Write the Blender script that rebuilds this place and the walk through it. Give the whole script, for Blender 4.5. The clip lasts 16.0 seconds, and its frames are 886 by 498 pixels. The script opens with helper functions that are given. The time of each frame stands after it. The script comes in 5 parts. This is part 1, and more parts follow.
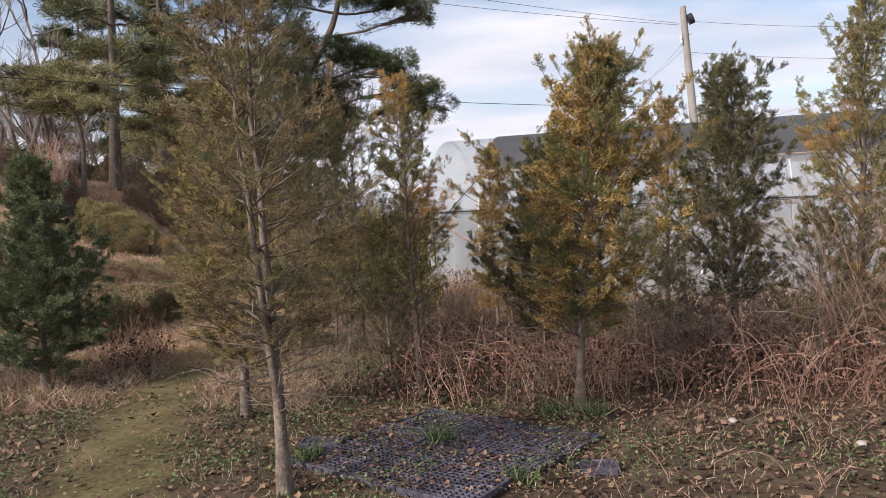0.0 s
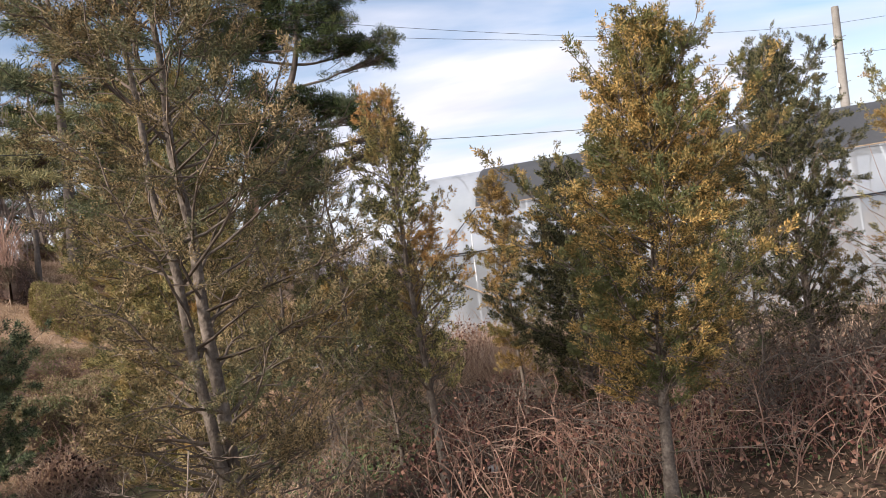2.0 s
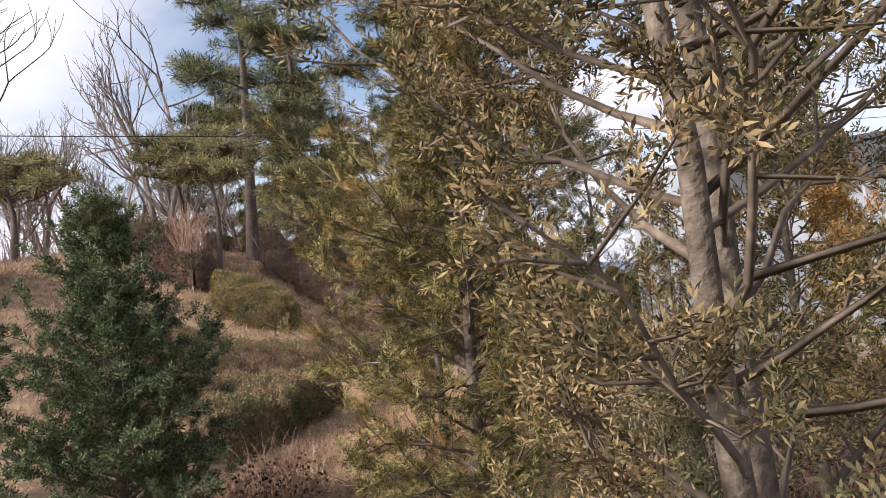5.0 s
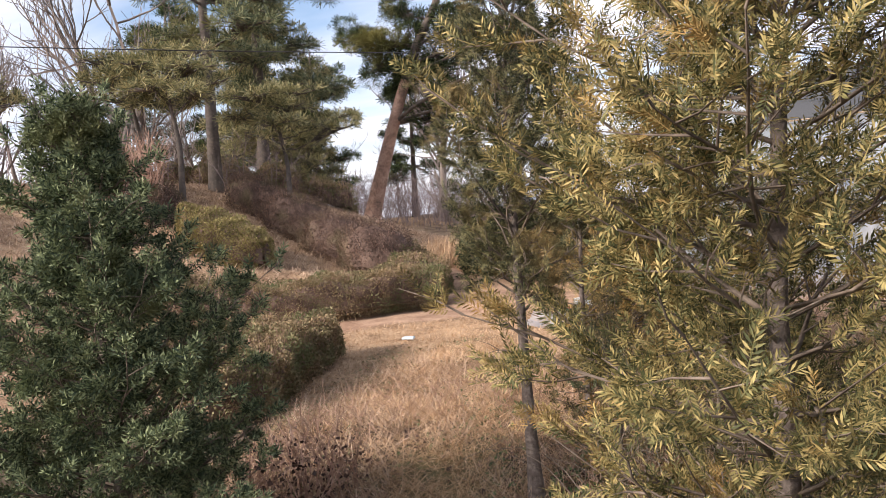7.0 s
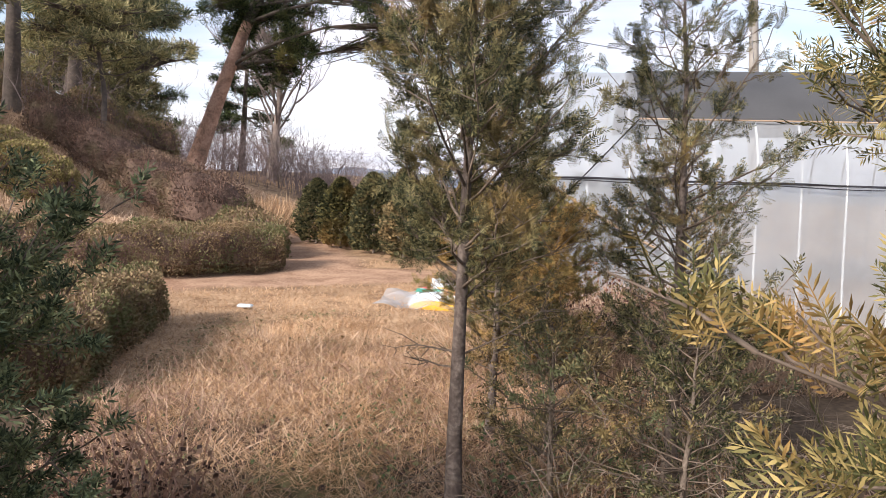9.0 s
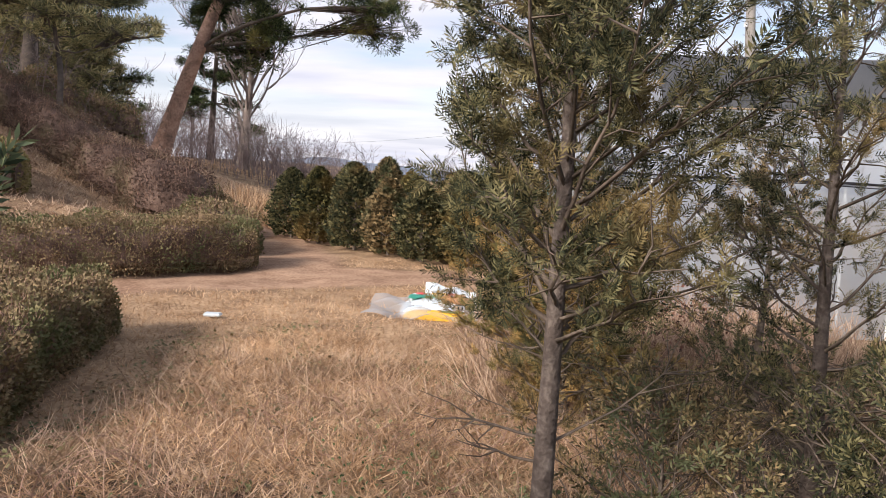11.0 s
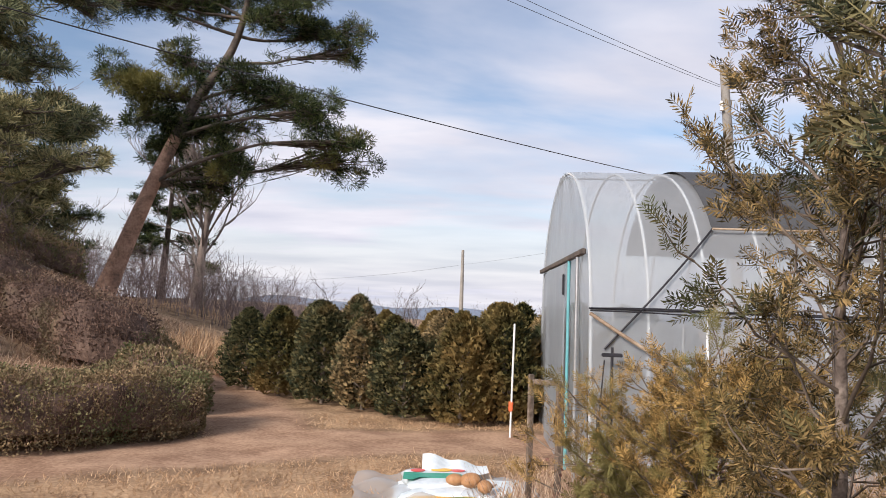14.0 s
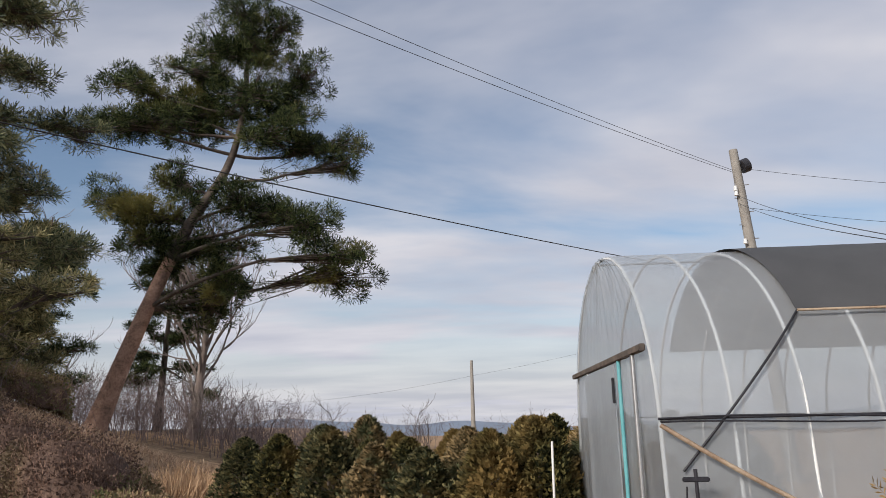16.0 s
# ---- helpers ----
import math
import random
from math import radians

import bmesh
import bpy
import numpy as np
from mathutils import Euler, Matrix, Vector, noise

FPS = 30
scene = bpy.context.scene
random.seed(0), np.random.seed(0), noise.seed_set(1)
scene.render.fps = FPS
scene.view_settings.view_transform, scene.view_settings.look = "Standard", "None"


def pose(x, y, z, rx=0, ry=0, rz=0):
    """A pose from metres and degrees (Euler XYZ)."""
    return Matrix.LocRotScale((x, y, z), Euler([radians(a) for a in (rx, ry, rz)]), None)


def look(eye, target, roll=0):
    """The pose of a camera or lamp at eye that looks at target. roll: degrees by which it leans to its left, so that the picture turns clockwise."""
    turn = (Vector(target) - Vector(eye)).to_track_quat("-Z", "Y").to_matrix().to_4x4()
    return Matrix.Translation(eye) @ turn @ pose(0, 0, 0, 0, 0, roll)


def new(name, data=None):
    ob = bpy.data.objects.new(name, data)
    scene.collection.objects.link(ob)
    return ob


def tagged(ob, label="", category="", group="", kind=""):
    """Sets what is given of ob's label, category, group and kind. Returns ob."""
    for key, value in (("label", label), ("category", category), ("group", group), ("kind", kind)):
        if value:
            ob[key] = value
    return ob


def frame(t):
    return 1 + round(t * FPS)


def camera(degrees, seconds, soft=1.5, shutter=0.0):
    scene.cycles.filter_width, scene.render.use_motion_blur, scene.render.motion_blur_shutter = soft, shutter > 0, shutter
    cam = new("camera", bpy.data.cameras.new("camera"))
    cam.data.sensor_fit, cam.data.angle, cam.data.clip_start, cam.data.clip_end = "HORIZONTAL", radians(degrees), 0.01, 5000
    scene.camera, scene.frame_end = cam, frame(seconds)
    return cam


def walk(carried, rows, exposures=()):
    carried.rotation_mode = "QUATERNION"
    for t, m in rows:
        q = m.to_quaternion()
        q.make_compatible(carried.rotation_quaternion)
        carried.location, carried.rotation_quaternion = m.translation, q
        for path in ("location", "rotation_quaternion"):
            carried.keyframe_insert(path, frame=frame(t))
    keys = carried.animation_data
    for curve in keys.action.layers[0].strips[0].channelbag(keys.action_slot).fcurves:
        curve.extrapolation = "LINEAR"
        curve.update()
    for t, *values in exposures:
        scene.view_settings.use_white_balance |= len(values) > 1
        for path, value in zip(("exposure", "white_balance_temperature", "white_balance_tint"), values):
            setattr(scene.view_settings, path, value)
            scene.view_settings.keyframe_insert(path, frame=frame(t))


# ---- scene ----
cam = camera(61.0, 16.0, soft=0.75)
PATH = [
    (0, (0.879, 0.446, 1.479), (0.492, 2.406, 1.385), -2.5),
    (0.5, (0.821, 0.825, 1.502), (0.454, 2.786, 1.363), -3.4),
    (1, (0.724, 1.159, 1.515), (0.375, 3.124, 1.376), -6.6),
    (1.5, (0.555, 1.458, 1.504), (0.222, 3.427, 1.404), -7.7),
    (2, (0.405, 1.8, 1.528), (0.083, 3.774, 1.543), -8.3),
    (2.5, (0.184, 2.077, 1.539), (-0.175, 4.044, 1.577), -9.4),
    (3, (-0.011, 2.355, 1.517), (-0.486, 4.297, 1.572), -9.9),
    (3.5, (-0.19, 2.62, 1.499), (-0.789, 4.527, 1.584), -5.2),
    (4, (-0.4, 2.77, 1.493), (-1.018, 4.669, 1.589), -4.8),
    (4.5, (-0.604, 2.978, 1.479), (-1.302, 4.849, 1.59), -5.7),
    (6.8, (-1.741, 3.938, 1.571), (-2.425, 5.816, 1.48), -5.8),
    (7, (-1.843, 4.019, 1.566), (-2.449, 5.923, 1.463), -5.7),
    (7.5, (-2.078, 4.21, 1.514), (-2.613, 6.133, 1.379), -4.7),
    (8, (-2.245, 4.449, 1.485), (-2.614, 6.408, 1.331), -2.1),
    (8.2, (-2.312, 4.545, 1.479), (-2.571, 6.522, 1.321), -1.8),
    (10.3, (-2.773, 5.561, 1.489), (-2.863, 7.545, 1.253), 3.0),
    (10.5, (-2.801, 5.682, 1.483), (-2.887, 7.667, 1.251), 3.1),
    (11, (-2.887, 5.932, 1.467), (-2.941, 7.92, 1.253), 2.7),
    (11.5, (-3.005, 6.164, 1.477), (-3.018, 8.163, 1.408), 0.5),
    (12, (-3.092, 6.416, 1.493), (-3.081, 8.413, 1.61), -0.0),
    (12.5, (-3.168, 6.699, 1.49), (-3.15, 8.695, 1.613), 1.4),
    (13, (-3.274, 6.994, 1.482), (-3.239, 8.988, 1.632), 1.3),
    (13.5, (-3.315, 7.272, 1.454), (-3.27, 9.266, 1.606), 1.7),
    (14, (-3.306, 7.554, 1.476), (-3.262, 9.547, 1.627), 2.0),
    (14.5, (-3.353, 7.857, 1.494), (-3.308, 9.834, 1.789), 1.4),
    (15, (-3.327, 8.13, 1.527), (-3.26, 10.096, 1.89), 0.1),
    (15.5, (-3.347, 8.415, 1.533), (-3.279, 10.376, 1.916), -0.8),
    (16, (-3.407, 8.717, 1.524), (-3.372, 10.667, 1.968), -1.4),
]
walk(cam, [(t, look(eye, target, roll)) for t, eye, target, roll in PATH],
     exposures=((0, 0.52, 6500, 14), (1.5, 0.66, 6500, 14), (3.5, 0.72, 6500, 15), (4.5, 0.68, 6500, 15), (7, 0.97, 6500, 15), (8, 0.98, 6500, 15), (10.5, 0.70, 6500, 15), (12, 0.5, 6500, 15), (13.5, 0.42, 6500, 15), (14.5, 0.32, 6500, 14), (15, 0.08, 6500, 12), (15.5, 0.05, 6500, 12), (16, 0.03, 6500, 12)))

# ---- world, sun ----
world = bpy.data.worlds.new("world")
scene.world = world
world.use_nodes = True
wn, wl = world.node_tree.nodes, world.node_tree.links
SUN_EL, SUN_AZ = 30, 222          # degrees; azimuth clockwise from +y
bg = wn["Background"]
sky = wn.new("ShaderNodeTexSky")
sky.sky_type, sky.sun_disc = 'NISHITA', False
sky.sun_elevation, sky.sun_rotation = radians(SUN_EL), radians(SUN_AZ)
sky.dust_density, sky.air_density = 1.0, 1.0
geo = wn.new("ShaderNodeTexCoord")
sep = wn.new("ShaderNodeSeparateXYZ")
wl.new(geo.outputs["Generated"], sep.inputs[0])
addz = wn.new("ShaderNodeMath"); addz.operation = 'ADD'; addz.inputs[1].default_value = 0.12
mx = wn.new("ShaderNodeMath"); mx.operation = 'MAXIMUM'; mx.inputs[1].default_value = 0.0
wl.new(sep.outputs[2], mx.inputs[0]); wl.new(mx.outputs[0], addz.inputs[0])
comb = wn.new("ShaderNodeCombineXYZ")
for k in (0, 1):
    dv = wn.new("ShaderNodeMath"); dv.operation = 'DIVIDE'
    wl.new(sep.outputs[k], dv.inputs[0]); wl.new(addz.outputs[0], dv.inputs[1]); wl.new(dv.outputs[0], comb.inputs[k])
cmap = wn.new("ShaderNodeMapping")
cmap.inputs["Scale"].default_value = (0.55, 1.0, 1); cmap.inputs["Rotation"].default_value = (0, 0, 0.35)
wl.new(comb.outputs[0], cmap.inputs[0])
cn = wn.new("ShaderNodeTexNoise")
cn.inputs["Scale"].default_value, cn.inputs["Detail"].default_value, cn.inputs["Roughness"].default_value = 0.9, 6, 0.5
cn.inputs["Distortion"].default_value = 0.4
wl.new(cmap.outputs[0], cn.inputs["Vector"])
cr = wn.new("ShaderNodeValToRGB")
cr.color_ramp.elements[0].position, cr.color_ramp.elements[1].position = 0.38, 0.60
wl.new(cn.outputs["Fac"], cr.inputs[0])
cn2 = wn.new("ShaderNodeTexNoise")
cn2.inputs["Scale"].default_value, cn2.inputs["Detail"].default_value = 1.5, 5
wl.new(cmap.outputs[0], cn2.inputs["Vector"])
cc = wn.new("ShaderNodeValToRGB")
cc.color_ramp.elements[0].position, cc.color_ramp.elements[1].position = 0.35, 0.62
cc.color_ramp.elements[0].color, cc.color_ramp.elements[1].color = (4.5, 4.7, 5.4, 1), (6.0, 6.05, 6.45, 1)
wl.new(cn2.outputs["Fac"], cc.inputs[0])
cmix = wn.new("ShaderNodeMixRGB")
hz = wn.new("ShaderNodeMapRange")
hz.inputs[1].default_value, hz.inputs[2].default_value, hz.inputs[3].default_value, hz.inputs[4].default_value = 0.02, 0.22, 0.92, 0.0
wl.new(sep.outputs[2], hz.inputs[0])
hm = wn.new("ShaderNodeMath"); hm.operation = 'MAXIMUM'
wl.new(hz.outputs[0], hm.inputs[0]); wl.new(cr.outputs[0], hm.inputs[1]); wl.new(hm.outputs[0], cmix.inputs[0]); wl.new(sky.outputs[0], cmix.inputs[1]); wl.new(cc.outputs[0], cmix.inputs[2])
wl.new(cmix.outputs[0], bg.inputs[0])
bg.inputs[1].default_value = 0.112

sun = new("sun", bpy.data.lights.new("sun", 'SUN'))
sun.data.energy, sun.data.angle, sun.data.color = 3.8, radians(16), (1.0, 0.92, 0.83)
az, el = radians(SUN_AZ), radians(SUN_EL)
sun.matrix_world = look((0, 0, 30), (-30 * math.sin(az) * math.cos(el), -30 * math.cos(az) * math.cos(el), 30 - 30 * math.sin(el)))

# ---- materials ----
def mat(name, stops, scale=6.0, rough=0.8, fine=40.0, bump=0.0, metal=0.0, spec=0.3, translucent=0.0, island=0.0, obj_random=0.0, detail=6, big=None, big_range=(0.45, 0.62), big_scale=1.2):
    """Noise over two scales through a colour ramp; optional second colour in large patches; optional light through thin leaves."""
    m = bpy.data.materials.new(name)
    m.use_nodes = True
    n, l = m.node_tree.nodes, m.node_tree.links
    p = n["Principled BSDF"]
    tc = n.new("ShaderNodeTexCoord")
    src = tc.outputs["Object"]
    if island < 0 or translucent:
        gp = n.new("ShaderNodeNewGeometry"); src = gp.outputs["Position"]
    a = n.new("ShaderNodeTexNoise"); a.inputs["Scale"].default_value, a.inputs["Detail"].default_value = scale, detail
    b = n.new("ShaderNodeTexNoise"); b.inputs["Scale"].default_value, b.inputs["Detail"].default_value = fine, 3
    l.new(src, a.inputs["Vector"]); l.new(src, b.inputs["Vector"])
    mixf = n.new("ShaderNodeMix"); mixf.inputs[0].default_value = 0.4
    l.new(a.outputs["Fac"], mixf.inputs[2]); l.new(b.outputs["Fac"], mixf.inputs[3])
    fac = mixf.outputs[0]
    if island > 0 or obj_random > 0:
        src2 = n.new("ShaderNodeNewGeometry").outputs["Random Per Island"] if island > 0 else n.new("ShaderNodeObjectInfo").outputs["Random"]
        m2 = n.new("ShaderNodeMath"); m2.operation = 'MULTIPLY_ADD'
        m2.inputs[1].default_value = max(island, obj_random)
        sh = n.new("ShaderNodeMath"); sh.operation = 'SUBTRACT'; sh.inputs[1].default_value = 0.5
        l.new(src2, sh.inputs[0]); l.new(sh.outputs[0], m2.inputs[0]); l.new(fac, m2.inputs[2])
        fac = m2.outputs[0]
    r = n.new("ShaderNodeValToRGB")
    e = r.color_ramp.elements
    lo, hi = 0.32, 0.68
    e[0].position, e[1].position = lo, hi
    e[0].color, e[1].color = (*stops[0], 1), (*stops[-1], 1)
    for i, c in enumerate(stops[1:-1]):
        x = e.new(lo + (hi - lo) * (i + 1) / (len(stops) - 1)); x.color = (*c, 1)
    l.new(fac, r.inputs[0])
    col = r.outputs[0]
    if big:
        g = n.new("ShaderNodeTexNoise"); g.inputs["Scale"].default_value, g.inputs["Detail"].default_value = big_scale, 4
        l.new(src, g.inputs["Vector"])
        gr = n.new("ShaderNodeMapRange"); gr.inputs[1].default_value, gr.inputs[2].default_value = big_range
        l.new(g.outputs["Fac"], gr.inputs[0])
        gm = n.new("ShaderNodeMixRGB"); l.new(gr.outputs[0], gm.inputs[0]); l.new(col, gm.inputs[1])
        gm.inputs[2].default_value = (*big, 1); col = gm.outputs[0]
    l.new(col, p.inputs["Base Color"])
    p.inputs["Roughness"].default_value, p.inputs["Metallic"].default_value = rough, metal
    p.inputs["Specular IOR Level"].default_value = spec
    if bump:
        bp = n.new("ShaderNodeBump"); bp.inputs["Strength"].default_value = bump; bp.inputs["Distance"].default_value = 0.02
        l.new(mixf.outputs[0], bp.inputs["Height"]); l.new(bp.outputs[0], p.inputs["Normal"])
    if translucent:
        t = n.new("ShaderNodeBsdfTranslucent"); l.new(col, t.inputs[0])
        ms = n.new("ShaderNodeMixShader"); ms.inputs[0].default_value = translucent
        l.new(p.outputs[0], ms.inputs[1]); l.new(t.outputs[0], ms.inputs[2])
        l.new(ms.outputs[0], n["Material Output"].inputs[0])
    return m


def leaf(name, stops, **k):
    return mat(name, stops, **{**dict(scale=5, fine=30, rough=0.65, spec=0.16, translucent=0.12, island=0.6), **k})


M_GREEN = leaf("needle_green", [(0.066, 0.067, 0.034), (0.165, 0.159, 0.066), (0.356, 0.305, 0.120)], big=(0.449, 0.244, 0.090), big_range=(0.52, 0.68), big_scale=2.2)
M_DARK = leaf("needle_dark", [(0.028, 0.034, 0.018), (0.078, 0.082, 0.040), (0.20, 0.18, 0.085)], big=(0.222, 0.154, 0.065), big_range=(0.56, 0.7), big_scale=2.2)
M_GOLD = leaf("needle_gold", [(0.099, 0.085, 0.034), (0.310, 0.226, 0.082), (0.568, 0.366, 0.126)], big=(0.125, 0.134, 0.054), big_range=(0.47, 0.6), big_scale=3)
M_ORANGE = leaf("needle_orange", [(0.13, 0.085, 0.03), (0.30, 0.19, 0.065), (0.46, 0.30, 0.11)], big=(0.17, 0.15, 0.055), big_range=(0.47, 0.6), big_scale=3)
M_OLIVE = leaf("needle_olive", [(0.068, 0.057, 0.030), (0.21, 0.158, 0.080), (0.38, 0.28, 0.142)], big=(0.105, 0.120, 0.062), big_range=(0.48, 0.62), big_scale=2.4)
M_RUST = leaf("needle_rust", [(0.055, 0.045, 0.022), (0.165, 0.122, 0.052), (0.33, 0.225, 0.095)], big=(0.075, 0.085, 0.038), big_range=(0.5, 0.64), big_scale=2.6)
M_BLUE = leaf("needle_blue", [(0.045, 0.063, 0.036), (0.119, 0.150, 0.080), (0.246, 0.285, 0.146)], big=(0.149, 0.150, 0.063), big_range=(0.58, 0.72), big_scale=2.2)
M_LIME = leaf("needle_lime", [(0.06, 0.065, 0.026), (0.17, 0.155, 0.06), (0.36, 0.285, 0.115)], big=(0.34, 0.20, 0.07), big_range=(0.56, 0.74), big_scale=6)
M_PINE = leaf("needle_pine", [(0.014, 0.024, 0.012), (0.04, 0.06, 0.024), (0.11, 0.135, 0.05)], big=(0.24, 0.22, 0.075), big_range=(0.55, 0.7), big_scale=0.5)
M_PINE_MID = leaf("needle_pine_mid", [(0.055, 0.075, 0.046), (0.14, 0.165, 0.09), (0.27, 0.275, 0.145)], big=(0.25, 0.235, 0.10), big_range=(0.54, 0.7), big_scale=0.6)
M_PINE_PALE = leaf("needle_pine_pale", [(0.104, 0.108, 0.054), (0.247, 0.240, 0.114), (0.442, 0.384, 0.192)], big_scale=0.6)
M_HEDGE = leaf("hedge_leaf", [(0.095, 0.075, 0.042), (0.225, 0.165, 0.088), (0.40, 0.295, 0.17)], big=(0.14, 0.15, 0.066), big_range=(0.46, 0.64), big_scale=2.5, island=0.2, fine=60)
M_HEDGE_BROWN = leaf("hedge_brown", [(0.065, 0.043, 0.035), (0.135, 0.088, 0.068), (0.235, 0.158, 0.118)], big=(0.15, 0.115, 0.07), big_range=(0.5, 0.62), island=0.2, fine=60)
M_HEDGE_YELLOW = leaf("hedge_yellow", [(0.10, 0.085, 0.035), (0.24, 0.20, 0.075), (0.40, 0.33, 0.14)], island=0.2, fine=60)
M_ARBOR = leaf("arborvitae_leaf", [(0.018, 0.023, 0.011), (0.06, 0.062, 0.026), (0.17, 0.15, 0.058)], obj_random=0.0, big=(0.23, 0.16, 0.06), big_range=(0.46, 0.6), big_scale=0.9)
M_RED = leaf("bramble_leaf", [(0.07, 0.032, 0.027), (0.16, 0.075, 0.056), (0.30, 0.165, 0.115)], island=0.6)
M_LITTER = leaf("leaf_litter", [(0.045, 0.028, 0.022), (0.12, 0.07, 0.05), (0.26, 0.165, 0.11)], island=0.7, translucent=0.1)
M_STRAW = leaf("dry_grass", [(0.30, 0.185, 0.10), (0.52, 0.34, 0.20), (0.72, 0.52, 0.335)], island=0.4, scale=1.5, translucent=0.2, big=(0.30, 0.20, 0.125), big_range=(0.5, 0.7), big_scale=1.1)
M_STRAW_DULL = leaf("dull_grass", [(0.22, 0.145, 0.098), (0.42, 0.29, 0.20), (0.60, 0.455, 0.33)], island=0.4, scale=1.5, translucent=0.2)
M_CLOVER = leaf("green_weed", [(0.045, 0.075, 0.03), (0.09, 0.135, 0.05), (0.17, 0.21, 0.095)], island=0.5)
M_BARK = mat("bark_grey", [(0.07, 0.055, 0.042), (0.15, 0.12, 0.095), (0.30, 0.25, 0.20)], scale=14, fine=70, bump=0.8)
M_BARK_DARK = mat("bark_dark", [(0.055, 0.042, 0.035), (0.125, 0.098, 0.082), (0.26, 0.215, 0.18)], scale=16, fine=60, bump=1.0)
M_TWIG = mat("twig", [(0.07, 0.055, 0.042), (0.15, 0.115, 0.088), (0.29, 0.235, 0.185)], scale=5)
M_BARE = mat("bare_wood", [(0.13, 0.10, 0.09), (0.20, 0.165, 0.145), (0.28, 0.24, 0.21)], scale=3)
M_THICKET = mat("thicket_wood", [(0.13, 0.098, 0.095), (0.20, 0.155, 0.15), (0.28, 0.225, 0.22)], scale=3)
M_CANE = mat("cane", [(0.15, 0.085, 0.065), (0.30, 0.18, 0.13), (0.50, 0.36, 0.27)], scale=3)
M_PINEBARK = mat("pine_bark", [(0.16, 0.11, 0.085), (0.36, 0.225, 0.165), (0.52, 0.35, 0.265)], scale=3, fine=14, bump=0.8)
M_PINEBARK_DARK = mat("pine_limb_bark", [(0.06, 0.05, 0.045), (0.11, 0.09, 0.075), (0.18, 0.14, 0.11)], scale=4, fine=14, bump=0.6)
M_CONCRETE = mat("concrete", [(0.19, 0.175, 0.155), (0.27, 0.255, 0.23), (0.34, 0.325, 0.295)], scale=2, fine=30, bump=0.2)
M_WIRE = mat("wire", [(0.03, 0.03, 0.03), (0.05, 0.05, 0.05)], rough=0.5)
M_STEEL = mat("galvanised_steel", [(0.42, 0.43, 0.44), (0.58, 0.59, 0.6)], rough=0.4, metal=0.8)
M_BLACKIRON = mat("black_plastic", [(0.015, 0.015, 0.018), (0.04, 0.04, 0.048)], rough=0.45)
M_TRAY = mat("tray_plastic", [(0.03, 0.028, 0.04), (0.07, 0.065, 0.09), (0.15, 0.14, 0.18)], rough=0.45, scale=9, fine=60, spec=0.5)
M_NET = mat("shade_net", [(0.05, 0.052, 0.055), (0.075, 0.077, 0.08)], scale=2, fine=120, bump=0.2, rough=0.7)
M_WOOD = mat("grey_wood", [(0.22, 0.15, 0.10), (0.36, 0.27, 0.19), (0.46, 0.37, 0.27)], scale=6, fine=50, bump=0.4)
M_TEAL = mat("teal_pipe", [(0.10, 0.33, 0.36), (0.16, 0.42, 0.45)], rough=0.45)
M_WHITE = mat("white_film_strip", [(0.66, 0.67, 0.66), (0.78, 0.78, 0.77)], rough=0.5, scale=3)
M_BAG = mat("white_bag", [(0.50, 0.58, 0.62), (0.72, 0.77, 0.79)], rough=0.4, scale=9, fine=26, bump=0.8, spec=0.5)
M_YELLOW = mat("yellow_bag", [(0.72, 0.38, 0.03), (0.85, 0.52, 0.05)], rough=0.4, scale=12, bump=0.6, spec=0.5)
M_PRINT_GREEN = mat("green_print", [(0.03, 0.28, 0.19), (0.06, 0.36, 0.25)], rough=0.4)
M_PRINT_RED = mat("red_print", [(0.62, 0.08, 0.08), (0.72, 0.16, 0.14)], rough=0.4)
M_PRINT_LEAF = mat("leaf_print", [(0.10, 0.16, 0.03), (0.3, 0.33, 0.08)], scale=20, rough=0.4)
M_GOURD = mat("gourd_skin", [(0.30, 0.15, 0.065), (0.46, 0.25, 0.12)], scale=14, rough=0.5, bump=0.3)
M_ROCK = mat("pale_stone", [(0.30, 0.27, 0.24), (0.48, 0.45, 0.41)], scale=9, bump=0.5)
M_CITY = mat("far_building", [(0.55, 0.58, 0.63), (0.75, 0.77, 0.8)], scale=0.02, fine=0.1, obj_random=0.5)
# distance haze is painted into these two blue-grey colours
M_HAZE_BLUE = mat("far_hill_hazed", [(0.15, 0.19, 0.25), (0.20, 0.24, 0.30)], scale=0.01, fine=0.05)
M_HAZE_GREY = mat("far_wood_hazed", [(0.10, 0.115, 0.13), (0.17, 0.17, 0.18)], scale=0.03, fine=0.3)
M_ORANGE_TAG = mat("orange_tape", [(0.7, 0.13, 0.05), (0.8, 0.2, 0.08)])


